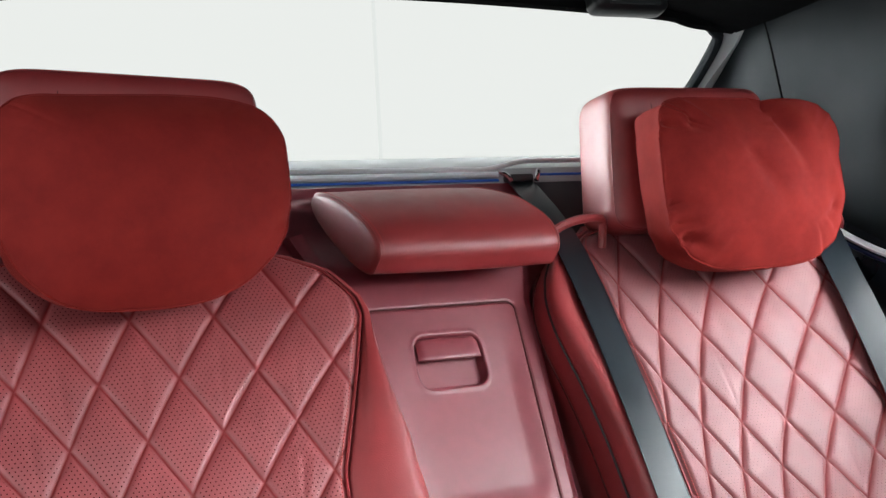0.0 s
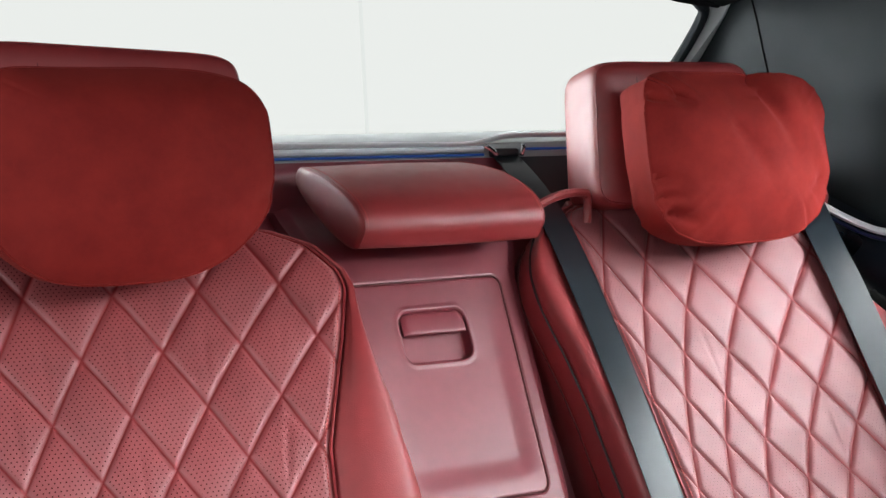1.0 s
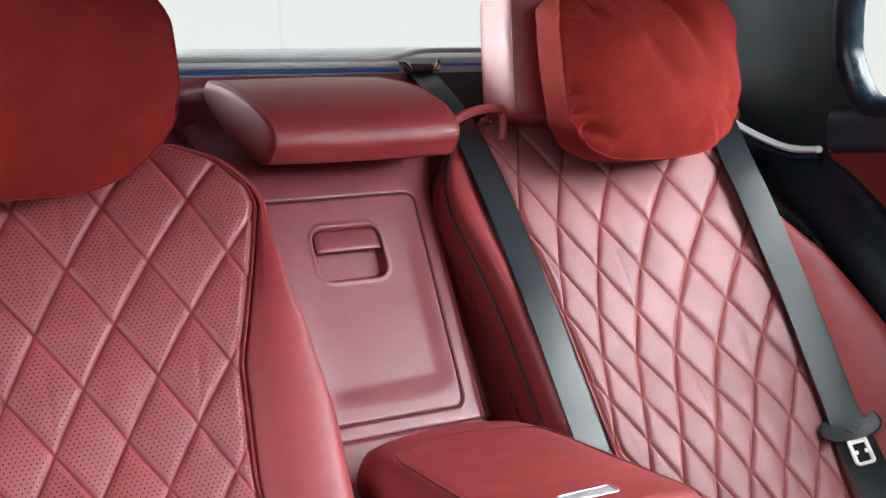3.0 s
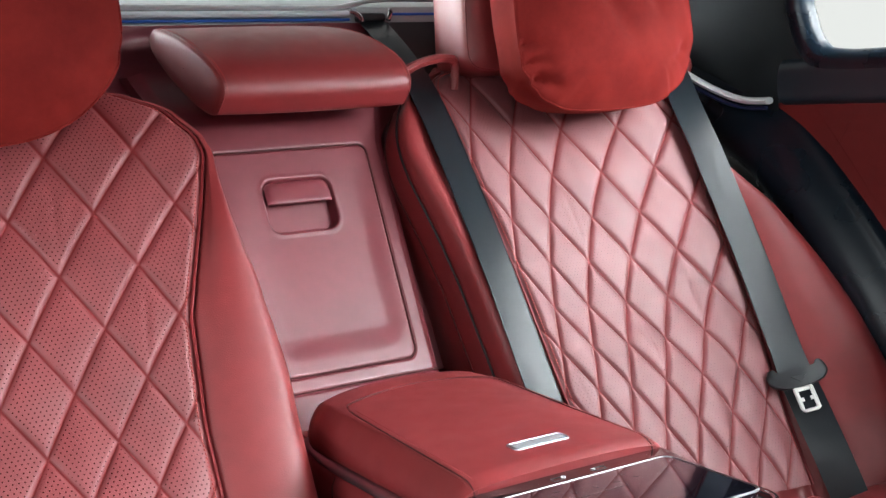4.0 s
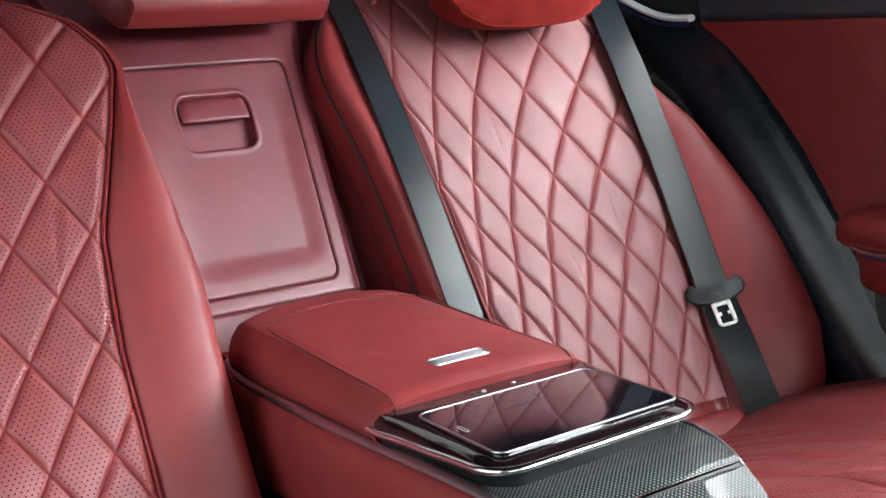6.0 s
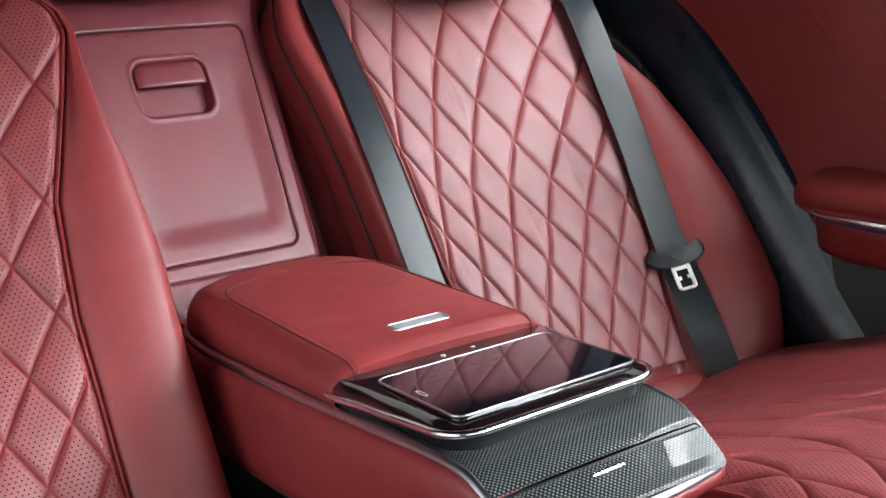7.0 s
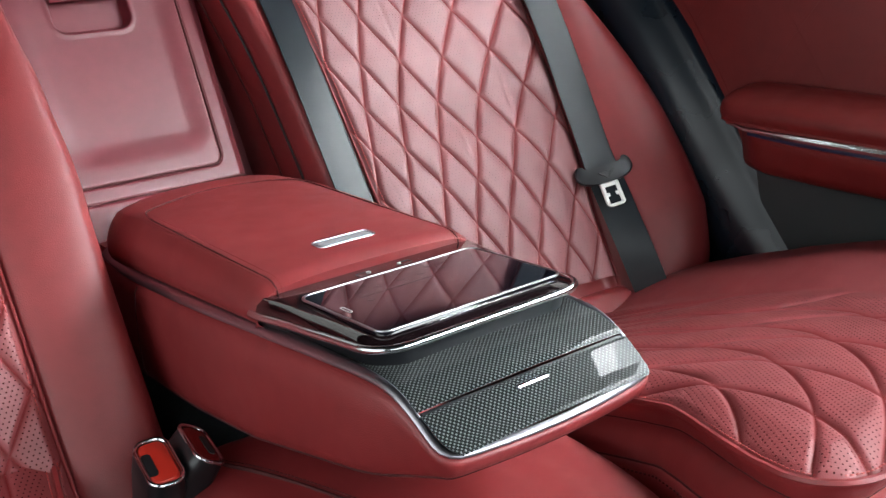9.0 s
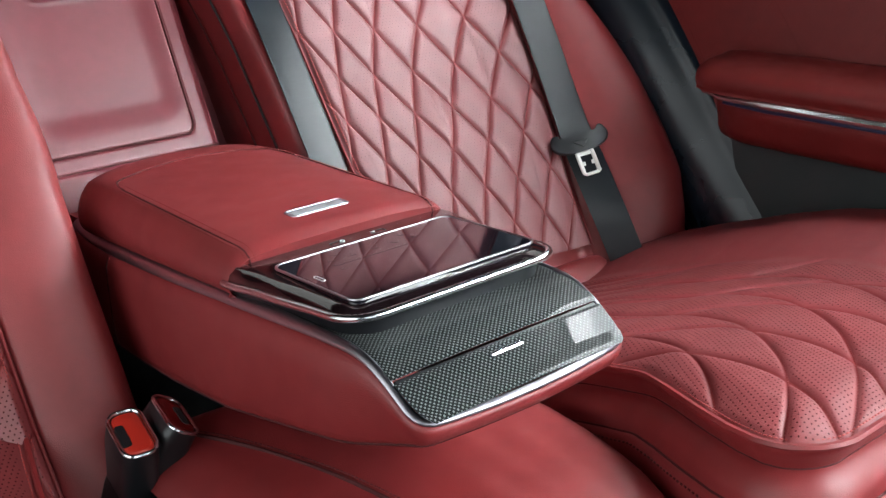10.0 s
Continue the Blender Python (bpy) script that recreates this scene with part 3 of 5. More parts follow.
def lower_roll(back, P):
    """Smooth padded roll that closes the backrest below its quilting."""
    nu, nv = 60, 24
    vs = []
    for j in range(nv):
        b = -1 + 2 * j / (nv - 1)
        for i in range(nu):
            a = -1 + 2 * i / (nu - 1)
            swell = (1 - abs(a) ** 8) ** 0.5 * (1 - abs(b) ** 2.6) ** 0.5
            vs.append(P(0.012 + 0.150 * a, 0.213 + 0.034 * b, 0.001 + 0.022 * swell + 0.0012 * wob(a, b, 2.0, 3)))
    pydata("lower_roll", vs, grid_faces(nu, nv), M_RED, back)


lower_roll(back_r, PR)
headrest(left_seat, -0.432, 1.150, 0.922, 0.055)
headrest(right_seat, 0.430, 1.268, 0.930, taper=-0.05)


PULLS = ((0.150, -0.022, 0.118, -0.036, 0.009, 0.006), (0.140, -0.055, 0.105, -0.060, 0.012, 0.003), (-0.152, 0.078, -0.115, 0.070, 0.010, 0.005), (-0.150, -0.005, -0.120, -0.012, 0.008, 0.005), (-0.145, -0.062, -0.105, -0.070, 0.010, 0.004))
FOLDS = ((-0.052, 0.112, -0.030, 0.062, 0.012, 0.007), (-0.024, 0.122, 0.012, 0.050, 0.017, 0.017), (0.030, 0.112, 0.066, -0.005, 0.019, 0.017), (-0.112, 0.082, -0.092, 0.068, 0.014, 0.010), (-0.030, 0.030, 0.018, -0.050, 0.018, 0.005),
         (-0.150, 0.085, -0.122, 0.074, 0.007, 0.007), (-0.150, 0.045, -0.126, 0.040, 0.007, 0.006), (-0.150, 0.015, -0.118, 0.006, 0.008, 0.007), (-0.150, -0.030, -0.112, -0.040, 0.010, 0.009), (-0.145, -0.060, -0.110, -0.068, 0.008, 0.006),
         (-0.135, -0.085, -0.085, -0.105, 0.009, 0.008), (0.125, -0.050, 0.075, -0.080, 0.012, 0.004), (0.150, 0.020, 0.110, 0.030, 0.012, 0.004))


def neck_pillow(label, cx, cy, cz, hx, hz, seed, lean, folds, gus):
    """A box pillow: puffed face, seam, straight gusset and flat back."""
    t = thing("headrest_pillow", label, "pillow", "headrest pillows", at=(cx, cy, cz))
    n = 160
    rings, seam = [], []
    stations = [(s_, -0.022 - 0.050 * (1 - s_ ** 2.6)) for s_ in np.linspace(0.001, 0.985, 36)] + [(1.0, -0.022), (1.012, -0.019), (1.0, -0.014), (1.005, 0.0), (1.005, 0.03), (0.99, 0.05), (0.9, 0.062), (0.6, 0.07), (0.001, 0.07)]
    c, s0 = math.cos(lean), math.sin(lean)
    for sc, y in stations:
        ring = []
        for i in range(n):
            a = 2 * math.pi * i / n
            ca, sa = math.cos(a), math.sin(a)
            if folds:
                ex = (0.24 if ca < 0 else 0.44) if sa > 0 else (0.50 if ca < 0 else 0.56)
            else:
                ex = (0.32 if ca < 0 else 0.60) if sa > 0 else (0.56 if ca < 0 else 0.74)
            x = hx * math.copysign(abs(ca) ** ex, ca)
            z = hz * math.copysign(abs(sa) ** ex, sa)
            if not folds:
                z *= 0.80 if z > 0 else 1.11
                x *= 1 + (0.045 if ca < 0 else 0.02) * sstep(-0.021, -0.012, y)
            if z < 0:
                x *= 1 - 0.06 * (z / hz) ** 2
                z -= 0.010 * (1 - (x / hx) ** 2)
            x, z = x * sc, z * sc
            if not folds:
                z += 0.20 * hz
            yy = y
            near = sstep(0.55, 1.0, sc)
            yy += gus * near * math.sin(a * 19 + 4 * wob(ca, sa, seed, 3)) * (0.2 + abs(wob(ca * 2, sa * 2, seed + 2)))
            yy += 0.003 * wob(x + seed, 0, z, 8) + (0.005 if folds else 0.0015) * wob(x + seed, 1, z, 20)
            if y < 0.03:
                # folds: valleys from one point to another, with width and depth
                for x0, z0, x1, z1, w, dep in folds or PULLS:
                    vx, vz = x1 - x0, z1 - z0
                    q = min(1.0, max(0.0, ((x - x0) * vx + (z - z0) * vz) / (vx * vx + vz * vz)))
                    d = math.hypot(x - x0 - q * vx, z - z0 - q * vz)
                    yy += 1.7 * dep * math.exp(-(d / (0.8 * w)) ** 2) * (1 - 0.97 * q)
            x += 0.004 * sc * wob(ca * 1.5, y * 9 + sa, seed, 1.6)
            z += 0.005 * sc * wob(ca + 9, y * 9 + sa * 1.5, seed, 1.6)
            ring.append((cx + x, cy + yy * c + z * s0, cz - yy * s0 + z * c))
        rings.append(ring)
        if abs(sc - 1.012) < 1e-6:
            seam = ring
    body = loft("pillow", rings, M_VELOUR, t)
    tube("seam", seam, 0.0016, M_VELOUR, body, closed=True, sides=6)
    return t


neck_pillow("soft red velour pillow strapped to the headrest, smooth", -0.4285, 0.985, 0.878, 0.150, 0.112, 1.0, 0.10, (), 0.0012)
right_pillow = neck_pillow("soft red velour pillow on the headrest, creased", 0.453, 1.120, 0.889, 0.158, 0.120, 4.0, 0.10, FOLDS, 0.0034)


def pillow_strap(pillow):
    """Pale clip of the strap, showing beside the pillow."""
    base = pillow.location
    tube("strap_clip", spline([(0.668 - base.x, 0.09, 0.874 - base.z), (0.682 - base.x, 0.085, 0.866 - base.z), (0.689 - base.x, 0.08, 0.855 - base.z), (0.692 - base.x, 0.08, 0.842 - base.z)], 20), 0.0042, M_PALE, pillow, "pale strap clip", flat=0.6).location = (0, 0, 0)


# ---- seat cushions ----
def seat_cushion(seat, side, inner_y, inner_x, xout, levels, yfront, corner, first, second):
    """Quilted cushion top with a welt and a stepped leather skirt. side: +1 where the outer flank lies to +x."""
    zt = table([0.15, 0.2, 0.3, 0.4, 0.5, 0.6, 0.7, 0.8, 0.9], levels)
    nx, ny = 300, 340
    inner = table(inner_y, inner_x)
    xin = inner(yfront)
    w = abs(xout - xin)
    f = (np.ones((ny, 1)) * np.linspace(0, 1, nx)[None, :]) ** 1.25
    ya = yfront + corner - np.sqrt(np.maximum(0.0, corner ** 2 - np.maximum(0.0, corner - f * w) ** 2))
    y = ya + (0.86 - ya) * np.linspace(0, 1, ny)[:, None]
    xi = np.vectorize(inner)(y)
    x = xi + (xout - xi) * f
    d_in = f * w
    rim = np.minimum(np.minimum(d_in, y - ya), 0.06)
    z = np.vectorize(zt)(y) + 0.035 * smooth_step(0.34, 0.50, d_in) * smooth_step(0.2, 0.5, y)
    z -= 0.012 * (1 - smooth_step(0, 0.05, rim))
    lx, ly = np.abs(x) - 0.3, np.minimum(y, 0.50 + 0.3 * (y - 0.50)) - 0.35
    q1, q2 = poly(first, lx, ly), poly(second, lx, ly)
    h, e = quilt(q1, q2, 0.066, 0.0062, 0.0034)
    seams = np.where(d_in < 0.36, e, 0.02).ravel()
    h = h * smooth_step(0.40, 0.36, d_in) * smooth_step(-0.002, 0.015, rim) + creases(q1, q2, x, y, 2.0)
    soft = np.array([[0.002 * wob(x[r, c], y[r, c], 5, 14) for c in range(nx)] for r in range(ny)])
    away = np.minimum(np.where(d_in < 0.37, e, 0.0), np.maximum(0, rim - 0.004)).ravel()
    grid = np.stack([x, y, z + h + soft - 0.004], 2)
    verts, uvs = grid.reshape(-1, 3), np.stack([x, y], 2).reshape(-1, 2)
    faces = grid_faces(nx, ny)
    if side < 0:
        faces = [q[::-1] for q in faces]
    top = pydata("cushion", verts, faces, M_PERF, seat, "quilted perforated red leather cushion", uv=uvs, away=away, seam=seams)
    for q in (q1, q2):
        for run in seam_paths(np.where(d_in < 0.36, q, q[:, -1:] * 0 + q), grid):
            run = run[np.abs(run[:, 0]) < abs(xin) + 0.36]
            if len(run) > 8:
                stitches("quilt_thread", run + np.array([0.0012, 0, 0.0003]), [(0, 0, 1)] * len(run), top, pitch=0.0048, size=0.0030, thick=0.0006, material=M_QUILT_THREAD)
    verts = [tuple(q) for q in verts]
    # rim path: from the back along the inner flank, round the corner, along the front
    rim = np.array([verts[j * nx] for j in range(ny - 1, 0, -4)] + [verts[i] for i in range(0, nx, 3)])
    tube("welt", rim + np.array([0, 0, 0.0015]), 0.0034, M_RED, top, sides=6)
    inner = rim.copy()
    cen = np.array([xin + side * w * 0.5, 0.55])
    outs = []
    for k in range(len(rim)):
        t = rim[min(k + 1, len(rim) - 1)] - rim[max(k - 1, 0)]
        o = np.array([t[1], -t[0]])
        o /= np.linalg.norm(o) + 1e-9
        if o @ (rim[k, :2] - cen) < 0:
            o = -o
        outs.append(o)
    outs = np.array(outs)
    inner[:, :2] -= outs * 0.007
    inner[:, 2] += 0.004
    stitches("stitching", inner, [(0, 0, 1)] * len(inner), top)
    rolls = ([(-0.002, -0.002), (-0.004, -0.008), (-0.009, -0.017), (-0.013, -0.025)],
             [(-0.013, -0.025), (-0.007, -0.027), (0.001, -0.033), (0.008, -0.044), (0.010, -0.057)],
             [(0.010, -0.057), (0.014, -0.060), (0.0155, -0.070), (0.013, -0.10), (0.002, -0.16), (-0.018, -0.32)])
    ob = None
    for roll in rolls:
        prof = spline(roll, 16)
        vs = []
        for k in range(len(rim)):
            for o, dz in prof:
                vs.append((rim[k, 0] + outs[k, 0] * o, rim[k, 1] + outs[k, 1] * o, max(0.0, rim[k, 2] + dz)))
        ob = pydata("skirt_roll", vs, grid_faces(len(prof), len(rim)), M_RED, seat, "smooth red leather skirt")
    # dark tubes drawn in the creases between rolls stand for shade
    for o, dz in ((-0.0135, -0.0255), (0.0098, -0.0575)):
        tube("crease", [(rim[k, 0] + outs[k, 0] * o, rim[k, 1] + outs[k, 1] * o, rim[k, 2] + dz) for k in range(len(rim))], 0.0016, M_SEAM, ob, sides=6)
    seam = [(rim[k, 0] + outs[k, 0] * 0.0160, rim[k, 1] + outs[k, 1] * 0.0160, rim[k, 2] - 0.0655) for k in range(len(rim))]
    stitches("stitching", seam, [(o[0] * 0.8, o[1] * 0.8, 0.6) for o in outs], ob, label="dark red seam stitches", material=M_SEAM, pitch=0.006, thick=0.0010)
    if side > 0:  # upright joint in the skirt's front
        k = min(range(len(rim) - 40, len(rim)), key=lambda i: abs(rim[i, 0] - 0.172))
        tube("upright_seam", [(rim[k, 0] + 0.004 * math.sin(dz * 60), rim[k, 1] + outs[k, 1] * o, rim[k, 2] + dz) for o, dz in spline(rolls[1][1:] + rolls[2][1:5], 20)], 0.0010, M_SEAM, ob, sides=6)
    # outer flank
    vs = []
    for j in range(ny):
        x, y, z = verts[j * nx + nx - 1]
        vs += [(x, y, z), (x + side * 0.02, y, z - 0.02), (x + side * 0.02, y, 0.02)]
    pydata("flank", vs, grid_faces(3, ny), M_RED, seat)
    return top


CUSHION_A = {(0, 0): 2.02, (0, 1): -8.01, (0, 2): 34.08, (1, 0): 11.32, (1, 1): 12.24, (2, 0): 1.25}
CUSHION_B = {(0, 0): 1.77, (0, 1): 0.56, (0, 2): 37.48, (1, 0): 12.61, (1, 1): 2.91, (2, 0): -4.68}
seat_cushion(right_seat, +1, [0.19, 0.25, 0.28, 0.32, 0.37, 0.41, 0.45, 0.9], [0.140, 0.141, 0.147, 0.161, 0.182, 0.194, 0.198, 0.205], 0.70, [0.350, 0.348, 0.338, 0.325, 0.300, 0.268, 0.230, 0.190, 0.155], 0.194, 0.055, CUSHION_A, CUSHION_B)
seat_cushion(left_seat, -1, [0.10, 0.75, 0.86], [-0.3915, -0.2615, -0.24], -0.74, [0.300, 0.298, 0.292, 0.284, 0.274, 0.264, 0.272, 0.304, 0.320], 0.10, 0.05, CUSHION_A, CUSHION_B)


pillow_strap(right_pillow)
lever = bevel_box("recline_lever", 0.712, 0.568, 0.279, 0.012, 0.045, 0.010, 0.003, M_STEEL, right_seat, "satin metal lever")


# ---- seat between: low middle cushion ----
def middle_cushion():
    t = thing("middle_seat_cushion", "low smooth red leather middle cushion under the console", "seat cushion", at=(0, 0.5, 0))
    nx, ny = 60, 80
    verts = []
    for j in range(ny):
        q = j / (ny - 1)
        for i in range(nx):
            p = -1 + 2 * i / (nx - 1)
            y = 0.16 + 0.82 * q
            z = 0.262 - 0.030 * abs(p) ** 9 - 0.11 * max(0.0, 1 - (y - 0.16) / 0.24) ** 2.2 - 0.14 * sstep(0.70, 0.84, y)
            z += 0.002 * wob(p, y, 2, 6)
            xr = float(np.interp(y, [0.16, 0.25, 0.32, 0.365, 0.41, 0.45, 0.5, 0.9], [0.085, 0.120, 0.143, 0.157, 0.168, 0.175, 0.180, 0.182]))
            verts.append((xr * p if p > 0 else 0.187 * p, y, z))
    top = pydata("cushion_top", verts, grid_faces(nx, ny), M_RED, t)
    vs = []
    for i in range(nx):
        x, y, z = verts[i]
        vs += [(x, y, z), (x, y - 0.01, z - 0.03), (x, y, 0.0)]
    pydata("front_face", vs, grid_faces(3, nx), M_RED, t)
    seam = [(-0.150 + 0.20 * s, 0.70 - 0.36 * s, 0) for s in np.linspace(0, 1, 40)]
    seam = spline([(-0.145, 0.700, 0.259), (-0.118, 0.650, 0.262), (-0.090, 0.58, 0.2622), (-0.068, 0.50, 0.2622), (-0.055, 0.40, 0.261), (-0.055, 0.30, 0.250)], 60)
    tube("seam", seam, 0.0024, M_SEAM, top, sides=6)
    stitches("stitching", seam + np.array([0.006, 0, 0.002]), [(0, 0, 1)] * len(seam), top, material=M_SEAM)
    return t


middle_cushion()


# ---- centre backrest with its hatch ----
def centre_backrest():
    t = thing("storage_panel", "moulded red leather panel with a pull-handle hatch between the seats", "panel", at=(0, 1.15, 0.30))
    th = math.atan(0.577)
    s_, c_ = math.sin(th), math.cos(th)

    def Q(x, z, n):
        return (x, 0.829 + 0.577 * z - c_ * n, z + s_ * n)

    ztop, zbot, rc = 0.729, 0.443, 0.014

    def half(z):
        return 0.1035 + (0.1185 - 0.1035) * (z - zbot) / (ztop - zbot)

    def rr(x, z, hw, z0, z1, r):
        """Signed distance into a rounded rectangle (inside positive)."""
        dx, dz = abs(x) - (hw - r), abs(z - (z0 + z1) / 2) - ((z1 - z0) / 2 - r)
        return r - (math.hypot(max(dx, 0), max(dz, 0)) + min(max(dx, dz), 0))

    nx, nz = 280, 380
    z_lo, z_hi = 0.36, 0.86
    pts, hatch, rest = [], [], []
    for j in range(nz):
        z = z_lo + (z_hi - z_lo) * j / (nz - 1)
        W = float(np.interp(z, [0.36, 0.42, 0.73, 0.80, 0.86], [0.130, 0.132, 0.150, 0.172, 0.19]))
        for i in range(nx):
            x = W * (-1 + 2 * i / (nx - 1))
            d = rr(x, z, half(z), zbot, ztop, rc)
            n = -0.0022 * math.exp(-(d / 0.0018) ** 2)
            # broad dish in the hatch
            dd = rr(x, z, half(z) - 0.010, zbot + 0.024, ztop + 0.10, 0.03)
            n -= 0.0055 * sstep(-0.010, 0.024, dd) * sstep(0.735, 0.60, z) * sstep(-0.125, -0.045, x)
            # finger pocket
            pk = rr(x + 0.002, z, 0.051, 0.620, 0.689, 0.017)
            n -= 0.017 * sstep(-0.001, 0.006, pk)
            n += 0.0010 * math.exp(-((pk + 0.003) / 0.003) ** 2)
            # lower step line
            n -= 0.0025 * math.exp(-((z - 0.424) / 0.0020) ** 2)
            if z < 0.424:
                n += 0.003
            n -= 0.010 * sstep(0.90, 1.0, abs(x) / W) 
            n -= 0.03 * sstep(0.775, 0.86, z)
            pts.append(Q(x, z, n))
    pts_in = {}
    for j in range(nz - 1):
        for i in range(nx - 1):
            a = j * nx + i
            f = (a, a + 1, a + 1 + nx, a + nx)
            cx = sum(pts[k][0] for k in f) / 4
            z = z_lo + (z_hi - z_lo) * (j + 0.5) / (nz - 1)
            (hatch if rr(cx, z, half(z), zbot, ztop, rc) > 0 else rest).append(f)

    def sub(name, faces, mat, parent, label):
        used = sorted({k for f in faces for k in f})
        at = {k: i for i, k in enumerate(used)}
        return pydata(name, [pts[k] for k in used], [tuple(at[k] for k in f) for f in faces], mat, parent, label)

    sub("surround", rest, M_DEEP, t, "")
    h = sub("hatch", hatch, M_DEEP, t, "moulded red hatch with a recessed pull")
    # dark joints: round the hatch, and under it
    zm, hz = (ztop + zbot) / 2, (ztop - zbot) / 2
    line = [Q(x * half(zm + dz) / 0.111, zm + dz, -0.0008) for x, dz in rounded_rect(0.111, hz, rc, 8)]
    line = np.concatenate([np.linspace(a, b, 12, endpoint=False) for a, b in zip(line, line[1:] + line[:1])])
    tube("hatch_joint", line, 0.0016, M_SEAM, t, "dark joint round the hatch", closed=True, sides=6)
    tube("lower_joint", [Q(x, 0.424, -0.0006) for x in np.linspace(-0.128, 0.128, 30)], 0.0017, M_SEAM, t, "dark joint under the hatch", sides=6)
    # pull flap across the upper half of the pocket
    vs = []
    for z, n in ((0.6865, -0.012), (0.6865, -0.0045), (0.683, -0.0022), (0.678, -0.0012), (0.668, -0.0004), (0.661, 0.0004), (0.6575, 0.0004), (0.6558, -0.0012), (0.659, -0.009)):
        for p in np.linspace(-1, 1, 20):
            r = 0.004 * max(0, abs(p) - 0.85) / 0.15
            vs.append(Q(-0.0015 + 0.0475 * p, z - r * (1 if z > 0.67 else -0.3), n - r))
    pydata("pull_flap", vs, grid_faces(20, 9), M_DEEP, h, "red leather pull flap")
    # sides of the block
    for s in (-1, 1):
        vs = []
        for j in range(nz):
            x, y, z = pts[j * nx + (nx - 1 if s > 0 else 0)]
            vs += [(x, y, z), (x + s * 0.004, y + 0.02, z), (x + s * 0.004, y + 0.2, z)]
        pydata("flank", vs, grid_faces(3, nz), M_DEEP, t)
    return t


centre_backrest()


def centre_head_cushion():
    t = thing("centre_head_cushion", "padded red leather centre headrest folded on the shelf", "headrest", at=(0, 1.24, 0.80))
    # rounded slab, sloping up to the back
    secs = []
    prof = [(1.170, 0.794), (1.161, 0.808), (1.164, 0.826), (1.184, 0.848), (1.215, 0.868), (1.255, 0.887), (1.30, 0.900), (1.326, 0.902), (1.338, 0.890), (1.325, 0.868), (1.27, 0.826), (1.215, 0.792), (1.185, 0.782)]
    cen = np.mean(prof, axis=0)
    def half_width(p, f):
        return (0.116 + 0.046 * f if p < 0 else 0.158 - 0.075 * max(0.0, f) ** 1.4) + 0.004 * math.sin(f * math.pi)

    for p, sc in ((-1.014, 0.02), (-1.0138, 0.4), (-1.0128, 0.70), (-1.0085, 0.88), (-0.998, 0.955), (-0.980, 0.99), (-0.957, 1.0), (-0.5, 1.025), (0, 1.035), (0.5, 1.025), (0.957, 1.0), (0.980, 0.99), (0.998, 0.955), (1.0085, 0.88), (1.0128, 0.70), (1.0138, 0.4), (1.014, 0.02)):
        ring = []
        for y, z in spline(prof, 56, closed=True):
            y, z = cen[0] + (y - cen[0]) * sc, cen[1] + (z - cen[1]) * sc
            ring.append((p * half_width(p, (y - 1.16) / 0.18), y, z))
        secs.append(ring)
    pad = loft("pad", secs, M_RED, t, caps=False)
    for s in (-1, 1):
        seam = []
        for y, z in spline(prof, 50, closed=True):
            f = (y - 1.16) / 0.18
            seam.append((s * 0.972 * half_width(s, f), cen[0] + (y - cen[0]) * 0.995, cen[1] + (z - cen[1]) * 0.995))
        tube("seam", seam, 0.0009, M_RED, pad, closed=True, sides=6)
        stitches("stitching", [(x - s * 0.004, y - 0.0008, z + 0.0014) for x, y, z in seam[2:26]], [(0, -0.4, 0.9)] * 24, pad)
    return t


centre_head_cushion()
